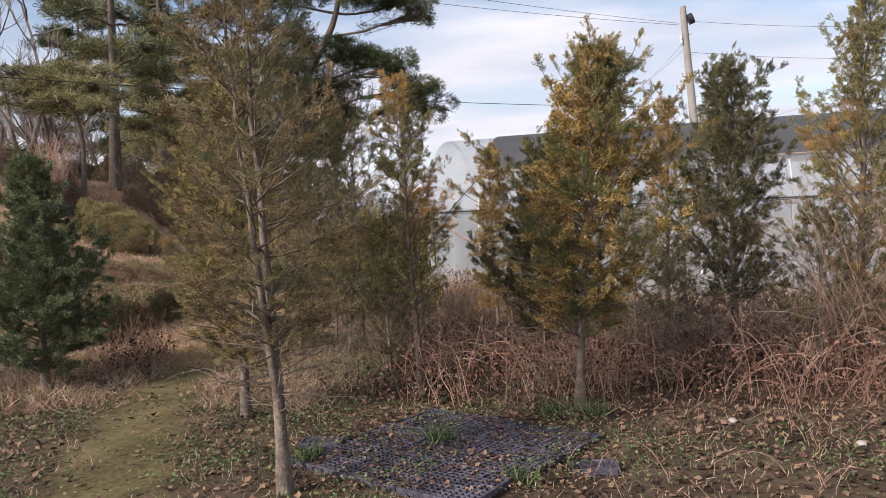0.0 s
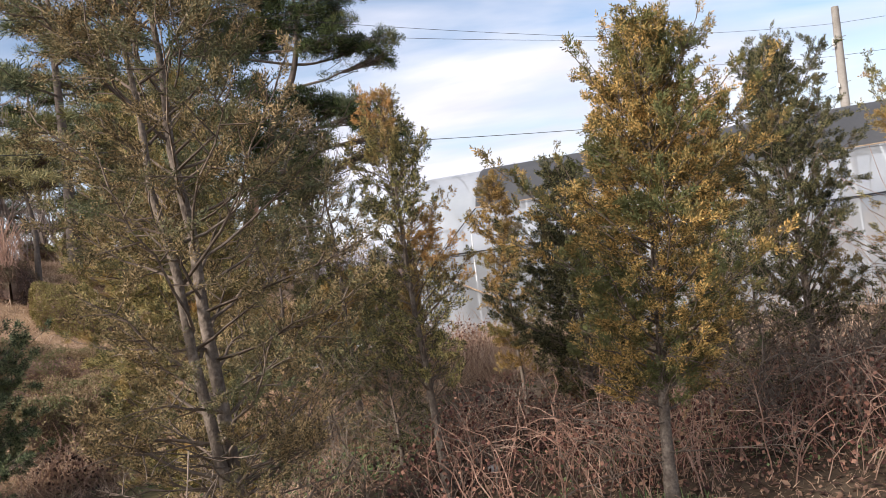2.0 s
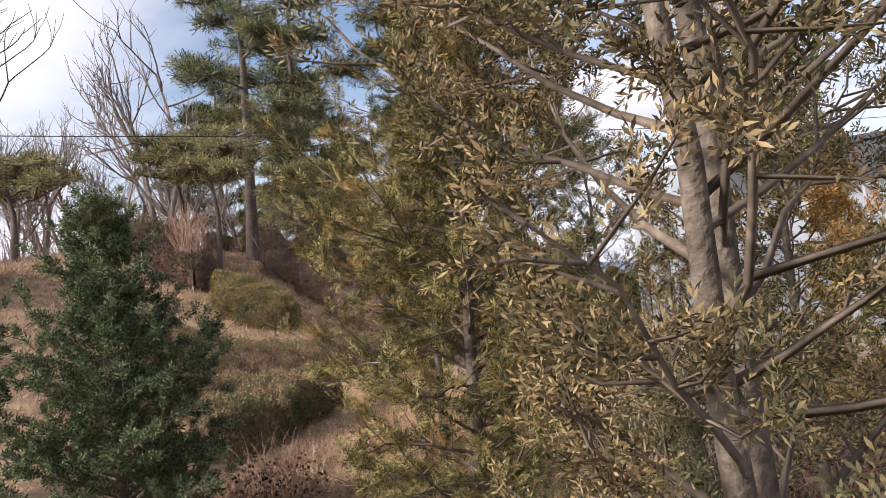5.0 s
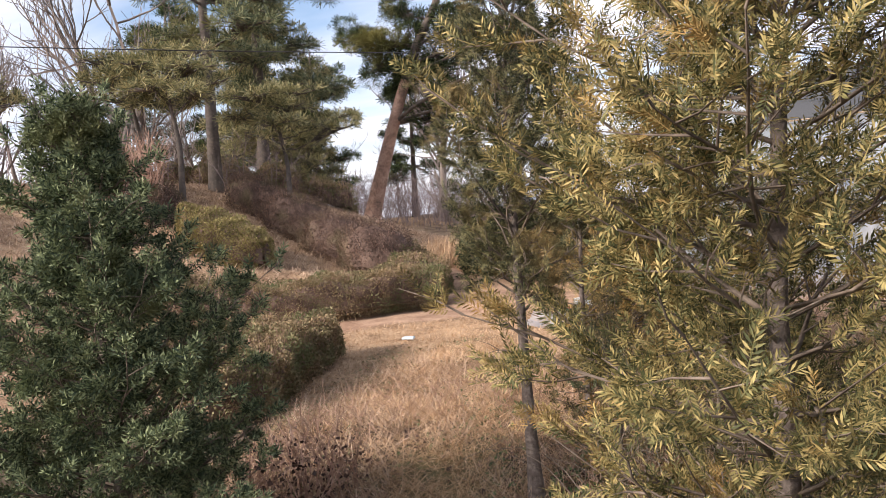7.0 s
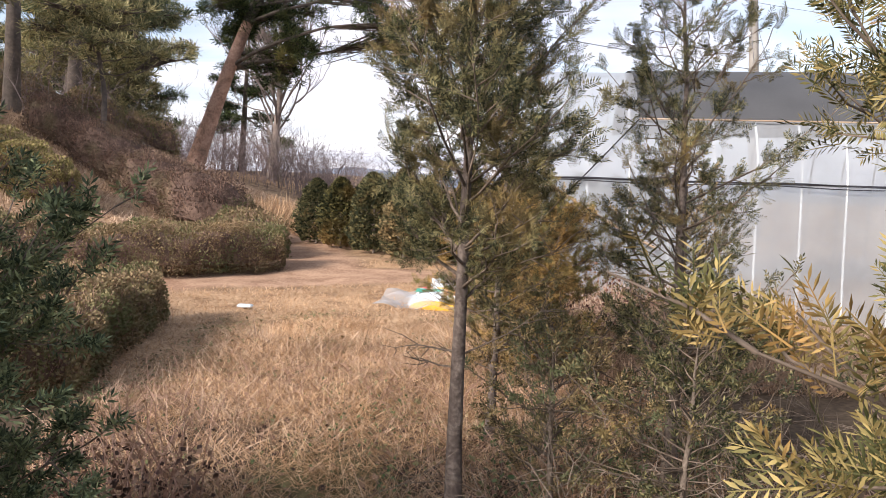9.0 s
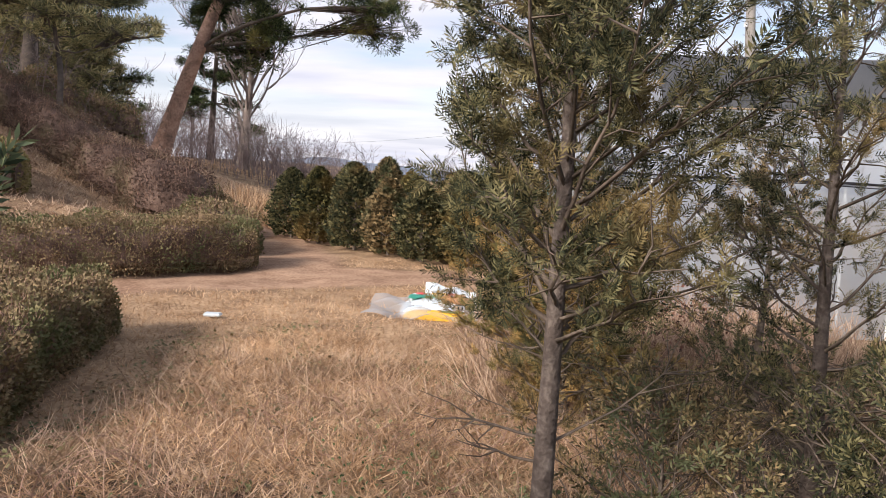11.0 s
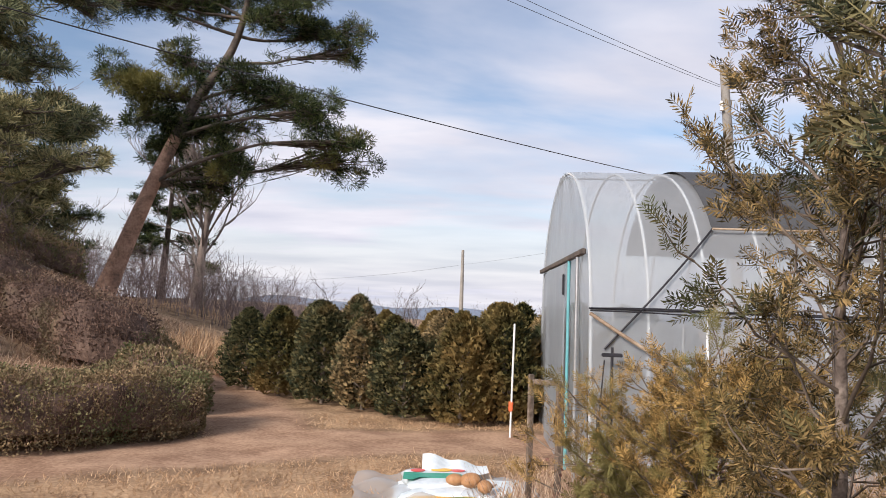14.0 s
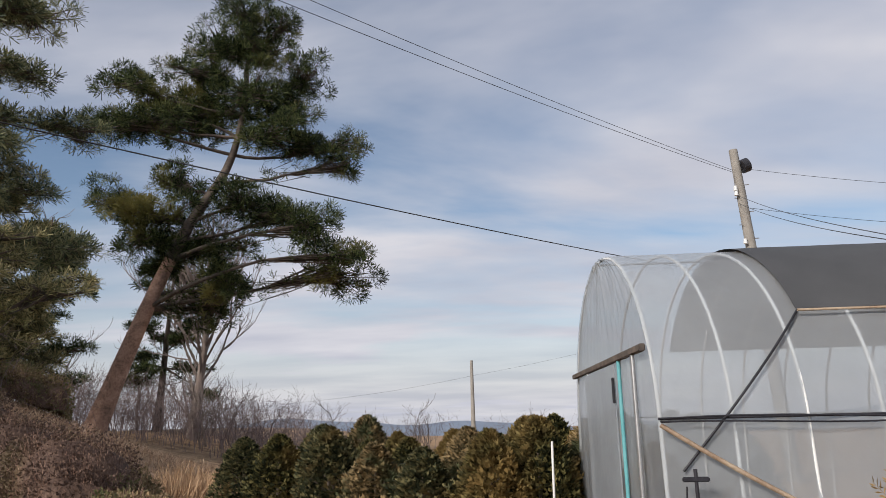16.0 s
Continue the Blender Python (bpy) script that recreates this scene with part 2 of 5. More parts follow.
def film_material(name, clear, tint):
    m = bpy.data.materials.new(name)
    m.use_nodes = True
    n, l = m.node_tree.nodes, m.node_tree.links
    p = n["Principled BSDF"]
    tc = n.new("ShaderNodeTexCoord")
    a = n.new("ShaderNodeTexNoise"); a.inputs["Scale"].default_value, a.inputs["Detail"].default_value = 1.6, 6
    l.new(tc.outputs["Object"], a.inputs["Vector"])
    r = n.new("ShaderNodeValToRGB")
    r.color_ramp.elements[0].position, r.color_ramp.elements[1].position = 0.35, 0.65
    r.color_ramp.elements[0].color = (*(c * 0.86 for c in tint), 1); r.color_ramp.elements[1].color = (*tint, 1)
    l.new(a.outputs["Fac"], r.inputs[0]); l.new(r.outputs[0], p.inputs["Base Color"])
    p.inputs["Roughness"].default_value = 0.28
    w = n.new("ShaderNodeTexNoise"); w.inputs["Scale"].default_value, w.inputs["Detail"].default_value = 5, 4
    l.new(tc.outputs["Object"], w.inputs["Vector"])
    bp = n.new("ShaderNodeBump"); bp.inputs["Strength"].default_value, bp.inputs["Distance"].default_value = 0.35, 0.05
    l.new(w.outputs["Fac"], bp.inputs["Height"]); l.new(bp.outputs[0], p.inputs["Normal"])
    t = n.new("ShaderNodeBsdfTranslucent"); l.new(r.outputs[0], t.inputs[0])
    tr = n.new("ShaderNodeBsdfTransparent"); tr.inputs[0].default_value = (0.93, 0.95, 0.96, 1)
    m1 = n.new("ShaderNodeMixShader"); m1.inputs[0].default_value = 0.45
    l.new(p.outputs[0], m1.inputs[1]); l.new(t.outputs[0], m1.inputs[2])
    m2 = n.new("ShaderNodeMixShader"); m2.inputs[0].default_value = clear
    l.new(m1.outputs[0], m2.inputs[1]); l.new(tr.outputs[0], m2.inputs[2])
    l.new(m2.outputs[0], n["Material Output"].inputs[0])
    return m


M_FILM = film_material("greenhouse_film", 0.48, (0.62, 0.665, 0.70))
M_CLEARFILM = film_material("clear_film", 0.6, (0.78, 0.80, 0.82))

# ---- mesh helpers ----
def mesh_np(name, v, f, material, smooth=False):
    v, f = np.asarray(v, np.float32), np.asarray(f, np.int32)
    me = bpy.data.meshes.new(name)
    me.vertices.add(len(v)); me.vertices.foreach_set("co", v.ravel())
    k = f.shape[1]
    me.loops.add(f.size); me.loops.foreach_set("vertex_index", f.ravel())
    me.polygons.add(len(f))
    me.polygons.foreach_set("loop_start", np.arange(0, f.size, k, dtype=np.int32))
    me.polygons.foreach_set("use_smooth", np.full(len(f), smooth))
    me.update(calc_edges=True)
    me.materials.append(material)
    return me


def thing(name, at, label, category, group="", kind=""):
    ob = new(name)
    ob.empty_display_size = 0.1
    ob.location = at
    return tagged(ob, label, category, group, kind)


def part(name, me, parent, label=""):
    ob = new(name, me)
    ob.parent = parent
    return tagged(ob, label)


def bm_mesh(name, bm, material, smooth=False):
    me = bpy.data.meshes.new(name)
    for f in bm.faces:
        f.smooth = smooth
    bm.to_mesh(me); bm.free()
    me.materials.append(material)
    return me


def box(cx, cy, cz, sx, sy, sz, bevel=0.0, rz=0.0):
    bm = bmesh.new()
    bmesh.ops.create_cube(bm, size=1, matrix=Matrix.Translation((cx, cy, cz)) @ Matrix.Rotation(rz, 4, 'Z') @ Matrix.Diagonal((sx, sy, sz, 1)))
    if bevel:
        bmesh.ops.bevel(bm, geom=bm.edges[:], offset=bevel, segments=2, affect='EDGES', clamp_overlap=True)
    return bm


def tubes(paths, sides=5):
    """Tapered tubes: a list of (points (n,3), radii (n,)). Returns vertices and quads."""
    vs, fs, base = [], [], 0
    ang = np.arange(sides) * 2 * np.pi / sides
    ca, sa = np.cos(ang), np.sin(ang)
    for pts, rad in paths:
        pts = np.asarray(pts, float); rad = np.asarray(rad, float)
        d = np.gradient(pts, axis=0); d /= np.linalg.norm(d, axis=1, keepdims=True) + 1e-9
        ref = np.array([0.31, 0.17, 0.93]) if abs(d[0][2]) < 0.8 else np.array([0.95, 0.3, 0.1])
        a = np.cross(d, ref); a /= np.linalg.norm(a, axis=1, keepdims=True) + 1e-9
        b = np.cross(d, a)
        ring = pts[:, None] + rad[:, None, None] * (a[:, None] * ca[None, :, None] + b[:, None] * sa[None, :, None])
        n = len(pts)
        vs.append(ring.reshape(-1, 3))
        i, j = np.meshgrid(np.arange(n - 1), np.arange(sides), indexing='ij')
        jn = (j + 1) % sides
        fs.append(np.stack([i * sides + j, i * sides + jn, (i + 1) * sides + jn, (i + 1) * sides + j], -1).reshape(-1, 4) + base)
        base += n * sides
    return np.concatenate(vs), np.concatenate(fs)


def frames_from(dirs, rng, spin=None):
    """Rotation matrices whose y axis runs along dirs, spun at random about it."""
    d = dirs / (np.linalg.norm(dirs, axis=1, keepdims=True) + 1e-9)
    up = np.where(np.abs(d[:, 2:3]) > 0.95, np.array([[1.0, 0, 0]]), np.array([[0, 0, 1.0]]))
    x = np.cross(d, up); x /= np.linalg.norm(x, axis=1, keepdims=True) + 1e-9
    z = np.cross(x, d)
    s = rng.uniform(-np.pi, np.pi, len(d)) if spin is None else rng.normal(0, spin, len(d))
    c, s = np.cos(s)[:, None], np.sin(s)[:, None]
    return np.stack([x * c + z * s, d, z * c - x * s], -1)


def scatter(name, tv, tf, pos, rot, size, material, smooth=False):
    """One mesh of a template repeated at every position."""
    tv, tf = np.asarray(tv, float), np.asarray(tf, int)
    size = np.asarray(size, float)
    if size.ndim == 1:
        size = size[:, None].repeat(3, 1)
    v = np.einsum('nij,nkj->nki', rot, tv[None] * size[:, None]) + pos[:, None]
    f = tf[None] + (np.arange(len(pos)) * len(tv))[:, None, None]
    return mesh_np(name, v.reshape(-1, 3), f.reshape(-1, tf.shape[1]), material, smooth)


def unit(v):
    v = np.asarray(v, float)
    return v / (np.linalg.norm(v, axis=-1, keepdims=True) + 1e-9)


def spray_template(pairs, length, needle, width, angle=52, curl=0.25):
    """A flat twig end: two ranks of pointed needles along a stem, as slim diamonds."""
    rng = np.random.RandomState(pairs)
    v, f = [], []
    for i in range(pairs):
        for s in (-1, 1):
            y = length * (i + 0.5 * (s > 0)) / pairs
            a = radians(angle * (1.0 - 0.45 * i / pairs) + rng.uniform(-9, 9))
            n = needle * (0.75 + 0.35 * math.sin(math.pi * (i + 1) / (pairs + 1))) * rng.uniform(0.85, 1.15)
            dx, dy = s * math.sin(a), math.cos(a)
            z = rng.uniform(-0.2, 0.5) * n
            k = len(v)
            px, py = -dy * s, dx * s
            v += [(0, y, 0), (dx * n * .5 + px * width, y + dy * n * .5 + py * width, z * .4 + width * .5), (dx * n, y + dy * n, z), (dx * n * .5 - px * width, y + dy * n * .5 - py * width, z * .4 - width * .5)]
            f.append((k, k + 1, k + 2, k + 3))
    k = len(v)
    w = width * .6
    v += [(-w, 0, 0), (w, 0, 0), (w * .4, length * 1.05, 0), (-w * .4, length * 1.05, 0)]
    f.append((k, k + 1, k + 2, k + 3))
    v = np.array(v, float)
    v[:, 2] += curl * v[:, 1] ** 2 / length * 0.6
    return v, np.array(f)


def plume_template(leaflets, length, leaf_len, leaf_w, splay):
    """A bushy twig end: pointed leaflets set in a spiral round a stem that is not drawn."""
    v, f = [], []
    for i in range(leaflets):
        a, e = i * 2.4, radians(splay * (1.15 - 0.75 * i / leaflets))
        d = np.array([math.cos(a) * math.sin(e), math.cos(e), math.sin(a) * math.sin(e)])
        sd = unit(np.cross(d, [math.cos(a + 1), 0.1, math.sin(a + 1)])) * leaf_w / 2
        b = np.array([0, length * 0.75 * i / leaflets, 0])
        k = len(v)
        v += [b, b + d * leaf_len * 0.5 + sd, b + d * leaf_len, b + d * leaf_len * 0.5 - sd]
        f.append((k, k + 1, k + 2, k + 3))
    return np.array(v), np.array(f)


YEW = spray_template(7, 0.050, 0.017, 0.0015, 62)
JUNIPER = plume_template(8, 0.044, 0.019, 0.0062, 44)
JUNIPER_FINE = plume_template(11, 0.036, 0.011, 0.0030, 52)
TUFT = plume_template(8, 0.032, 0.023, 0.0056, 58)
LEAF = (np.array([(0, 0, 0), (0.5, 0.5, 0.08), (0, 1.1, 0), (-0.5, 0.5, 0.08)]), np.array([(0, 1, 2, 3)]))
BLADE = (np.array([(-0.5, 0, 0), (0.5, 0, 0), (0.12, 1, 0.3), (-0.12, 1, 0.3)]), np.array([(0, 1, 2, 3)]))


# ---- ground ----
def smooth01(u):
    u = np.clip(u, 0, 1)
    return u * u * (3 - 2 * u)


def bumps(x, y):
    return (np.sin(x * 1.7 + 1.3 * np.sin(y * 0.9)) * np.sin(y * 1.3 + 0.7) * 0.025 + np.sin(x * 4.1 + y * 2.3) * np.sin(y * 3.7 - x * 1.1) * 0.012)


def height(x, y):
    x, y = np.asarray(x, float), np.asarray(y, float)
    r = np.hypot(x + 3, y - 10)
    hill = 2.8 * smooth01((-7.6 - x) / 9.5) * smooth01((y + 6) / 14) * (1 - 0.5 * smooth01((y - 25) / 12))
    bank = 0.35 * smooth01((-6.6 - x) / 1.6) * smooth01((y - 15.2) / 2.5) * (1 - smooth01((y - 26) / 8))
    valley = -34 * smooth01((y - 48) / 700) - 6 * smooth01((r - 70) / 900)
    return hill + bank + valley + bumps(x, y) * (1 - smooth01((r - 14) / 20))


def axis(lo, hi, step, far):
    mid = np.arange(lo, hi, step)
    out = [hi]
    s = step
    while out[-1] < far:
        s *= 1.22
        out.append(out[-1] + s)
    inn = [lo]
    s = step
    while inn[-1] > -far:
        s *= 1.22
        inn.append(inn[-1] - s)
    return np.unique(np.concatenate([inn, mid, out]))


def seg_dist(x, y, pts):
    d = np.full(np.shape(x), 1e9)
    for (ax, ay), (bx, by) in zip(pts[:-1], pts[1:]):
        t = np.clip(((x - ax) * (bx - ax) + (y - ay) * (by - ay)) / ((bx - ax) ** 2 + (by - ay) ** 2), 0, 1)
        d = np.minimum(d, np.hypot(x - ax - t * (bx - ax), y - ay - t * (by - ay)))
    return d


WALKED = [(0.88, 0.4), (0.4, 1.8), (-0.6, 3.0), (-1.8, 4.0), (-2.35, 4.6), (-2.8, 5.7), (-3.15, 6.7), (-3.3, 7.5), (-3.4, 8.8)]
FOOTPATH = [(-0.7, 0.8), (-1.8, 4.1), (-2.3, 5.1), (-2.88, 6.35), (-3.35, 8.5)]
ROAD = [(-9.5, 13.7), (-6.6, 14.35), (-4.6, 15.6), (-2.4, 16.0), (2, 15.4)]
ROAD_BACK = [(-5.0, 15.8), (-5.6, 17.6), (-6.3, 20), (-8.2, 24)]


def zones(x, y):
    wob = 0.35 * np.sin(x * 1.1 + y * 0.6) + 0.2 * np.sin(y * 2.3 - x * 1.9)
    path = 1 - smooth01((seg_dist(x, y, FOOTPATH) - 0.22 + wob * 0.12) / 0.3)
    road = np.maximum(1 - smooth01((seg_dist(x, y, ROAD) - 0.55 + wob * 0.2) / 0.5), 1 - smooth01((seg_dist(x, y, ROAD_BACK) - 0.4 + wob * 0.2) / 0.5))
    straw = smooth01((y - 8.9 + wob) / 1.2) * smooth01((-1.2 - x + wob * 0.6) / 1.0)
    straw = np.maximum(straw, smooth01((-6.5 - x + wob) / 1.5))
    straw = np.maximum(straw, smooth01((y - 12 + wob) / 2))
    return path, road, straw * (1 - road) * (1 - path)


gx, gy = axis(-9.5, 5.0, 0.13, 3500), axis(-1.5, 20, 0.13, 3500)
GX, GY = np.meshgrid(gx, gy)
gv = np.stack([GX, GY, height(GX, GY)], -1).reshape(-1, 3)
ny, nx = GX.shape
gi, gj = np.meshgrid(np.arange(ny - 1), np.arange(nx - 1), indexing='ij')
gf = np.stack([gi * nx + gj, gi * nx + gj + 1, (gi + 1) * nx + gj + 1, (gi + 1) * nx + gj], -1).reshape(-1, 4)


def ground_material():
    m = mat("ground_soil", [(0.035, 0.027, 0.019), (0.085, 0.062, 0.042), (0.15, 0.112, 0.075)], scale=2.2, fine=26, bump=0.9, rough=0.95, spec=0.1)
    n, l = m.node_tree.nodes, m.node_tree.links
    p = n["Principled BSDF"]
    base = p.inputs["Base Color"].links[0].from_socket
    fac = n["Mix"].outputs[0]
    at = n.new("ShaderNodeVertexColor"); at.layer_name = "zone"
    s = n.new("ShaderNodeSeparateColor"); l.new(at.outputs[0], s.inputs[0])
    col = base
    for k, (c0, c1) in enumerate((((0.08, 0.066, 0.032), (0.165, 0.135, 0.065)), ((0.24, 0.145, 0.095), (0.45, 0.30, 0.20)), ((0.19, 0.12, 0.073), (0.48, 0.33, 0.20)))):
        r = n.new("ShaderNodeValToRGB")
        r.color_ramp.elements[0].position, r.color_ramp.elements[1].position = 0.38, 0.62
        r.color_ramp.elements[0].color, r.color_ramp.elements[1].color = (*c0, 1), (*c1, 1)
        l.new(fac, r.inputs[0])
        mx_ = n.new("ShaderNodeMixRGB"); l.new(s.outputs[k], mx_.inputs[0]); l.new(col, mx_.inputs[1]); l.new(r.outputs[0], mx_.inputs[2])
        col = mx_.outputs[0]
    l.new(col, p.inputs["Base Color"])
    return m


ground_me = mesh_np("ground", gv, gf, ground_material(), True)
za, zb, zc = zones(gv[:, 0], gv[:, 1])
ca_ = ground_me.color_attributes.new("zone", 'FLOAT_COLOR', 'POINT')
ca_.data.foreach_set("color", np.stack([za, zb, zc, np.ones(len(za))], -1).astype(np.float32).ravel())
ground = tagged(new("ground", ground_me), "bare soil and trodden dry grass with a dirt track", "ground", kind="structure")


def on_ground(x, y):
    return (x, y, float(height(x, y)))


def stuff(name, me, label, category):
    return tagged(new(name, me), label, category, kind="stuff")


# ---- trees ----
def conifer(at, tall, radius, crown_base, seed, material, label, lean=(0.0, 0.0), trunk_r=0.035, nb=64, top=0.7, widest=0.25, spray=JUNIPER, size=1.0, dens=1.0, fork=False, bare=0.35, trunk_mat=None, name="conifer_tree", category="tree", rise=0.55, el0=8, dead=0, shoots=6):
    """A small evergreen: wandering trunk, rising limbs, and clumps of needle sprigs round the twig ends; dead twigs below, upright shoots on top."""
    rng = np.random.RandomState(seed)
    root = thing(name, on_ground(*at), label, category, "evergreens beside the path")
    n = 11
    u = np.linspace(0, 1, n)
    wig = np.cumsum(rng.normal(0, 0.012, (n, 2)), 0) * tall * 0.5
    tr = np.stack([lean[0] * u ** 1.2 + wig[:, 0] * u, lean[1] * u ** 1.2 + wig[:, 1] * u, u * tall * 0.97 - 0.03], -1)
    paths = [(tr, trunk_r * (1 - 0.85 * u) * (1 + 0.5 * np.exp(-u * 18)))]
    if fork:
        a = rng.uniform(0, 6.28)
        off = np.array([math.cos(a), math.sin(a), 0]) * radius * 0.28
        t2 = tr[2:] + off * (np.linspace(0, 1, n - 2) ** 0.7)[:, None]
        t2[:, 2] *= 0.93
        paths.append((t2, trunk_r * 0.75 * (1 - 0.8 * np.linspace(0.1, 1, n - 2))))
    v, f = tubes(paths, 9)
    part("trunk", mesh_np("trunk", v, f, trunk_mat or M_BARK, True), root)
    limbs, sp, sd = [], [], []

    def clear(p):
        return seg_dist(np.array([p[0] + at[0]]), np.array([p[1] + at[1]]), WALKED)[0] > 0.32

    def stem_at(z):
        tt = z / (tall * 0.97)
        return np.array([np.interp(tt, u, tr[:, 0]), np.interp(tt, u, tr[:, 1]), z])

    def clump(b, d, l1, count):
        """Sprigs round a twig, most of them near its tip, splayed on all sides."""
        w = 1.05 - rng.uniform(0, 1, count) ** 1.8 * 0.8
        q = b + d * (l1 * w)[:, None] + rng.normal(0, 0.011, (count, 3))
        sp.append(q); sd.append(d * 1.0 + rng.normal(0, 0.55, (count, 3)) + np.array([0, 0, 0.35]))

    for i in range(nb):
        uu = (i + rng.uniform(0, 1)) / nb
        z = crown_base + (tall * 0.97 - crown_base) * uu
        prof = min(1.0, 0.45 + 0.55 * uu / widest) * max(0.0, 1 - max(0, uu - widest) / (1 - widest)) ** top
        L = radius * (0.16 + 0.84 * prof) * rng.uniform(0.55, 1.2)
        az_ = i * 2.39996 + rng.uniform(-0.5, 0.5)
        el_ = radians(el0 + 50 * uu * rise + rng.uniform(-14, 18))
        p0 = stem_at(z)
        if fork and i % 2:
            p0[:2] += off[:2] * max(0, z / (tall * 0.97) - 0.2) ** 0.7
        d0 = np.array([math.cos(az_) * math.cos(el_), math.sin(az_) * math.cos(el_), math.sin(el_)])
        s = np.linspace(0, 1, 6)[:, None]
        bend = np.array([rng.normal(0, 0.16), rng.normal(0, 0.16), rng.uniform(0.05, 0.4)]) * L
        pts = p0 + d0 * L * s + bend * s ** 2 + rng.normal(0, 0.012, (6, 3)) * s
        if not clear(pts[-1]):
            continue
        limbs.append((pts, np.linspace(trunk_r * 0.21 * (1 - 0.5 * uu) + 0.0015, 0.0018, 6)))
        nt = int(6 * dens * (0.5 + L / radius * 0.6)) + 3
        for k in range(nt):
            q = bare + (1 - bare) * (k + rng.uniform(0, 1)) / nt if k < nt - 1 else 1.0
            b = np.array([np.interp(q, s[:, 0], pts[:, c]) for c in range(3)])
            side = (-1) ** k * rng.uniform(0.3, 1.5)
            d1 = unit(np.array([math.cos(az_ + side), math.sin(az_ + side), rng.uniform(-0.35, 1.0)]))
            if k == nt - 1:
                d1 = unit(pts[-1] - pts[-2])
            l1 = (0.045 + 0.22 * L) * rng.uniform(0.55, 1.35) * (1.2 - 0.5 * q)
            e1 = b + d1 * l1 + np.array([0, 0, 0.12 * l1])
            limbs.append((np.stack([b, (b + e1) / 2 + rng.normal(0, 0.008, 3), e1]), np.array([0.0032, 0.0022, 0.001])))
            clump(b, unit(e1 - b), l1, max(5, int(round(l1 / 0.0078 * dens))))
    for k in range(shoots):
        z = tall * rng.uniform(0.62, 0.95)
        b = stem_at(z) + np.append(rng.normal(0, radius * 0.16, 2), 0)
        d1 = unit(np.append(rng.normal(0, 0.28, 2), 1.0))
        l1 = tall * rng.uniform(0.05, 0.11)
        limbs.append((np.stack([b - d1 * 0.1, b, b + d1 * l1]), np.array([0.004, 0.003, 0.0012])))
        for j in range(4):
            clump(b + d1 * l1 * j * 0.22, unit(d1 + rng.normal(0, 0.25, 3)), l1 * 0.35, int(9 * dens) + 3)
    for k in range(dead):
        z = crown_base + (rng.uniform(-0.28, 0.3) if crown_base > 0.4 else rng.uniform(0.05, 0.5))
        a, L = rng.uniform(0, 6.28), radius * rng.uniform(0.4, 1.1)
        s = np.linspace(0, 1, 7)[:, None]
        d0 = np.array([math.cos(a), math.sin(a), rng.uniform(-0.15, 0.5)])
        pts = stem_at(z) + d0 * L * s + np.array([0, 0, rng.uniform(-0.1, 0.25) * L]) * s ** 2 + np.cumsum(rng.normal(0, 0.012, (7, 3)), 0) * s
        if not clear(pts[-1]):
            continue
        limbs.append((pts, np.linspace(0.0052, 0.0012, 7)))
        for j in range(5):
            b = pts[rng.randint(2, 6)]
            e1 = b + unit(d0 + rng.normal(0, 0.6, 3)) * L * rng.uniform(0.15, 0.45)
            limbs.append((np.stack([b, (b + e1) / 2 + rng.normal(0, 0.01, 3), e1]), np.array([0.003, 0.002, 0.001])))
    v, f = tubes(limbs, 3)
    tagged(part("branchwork", mesh_np("branchwork", v, f, M_TWIG, True), root), kind="stuff")
    sp, sd = np.concatenate(sp), np.concatenate(sd)
    free = seg_dist(sp[:, 0] + at[0], sp[:, 1] + at[1], WALKED) > 0.32
    sp, sd = sp[free], sd[free]
    part("crown", scatter("crown", *spray, sp, frames_from(sd, rng), rng.uniform(0.7, 1.35, len(sp)) * size, material), root)
    return root


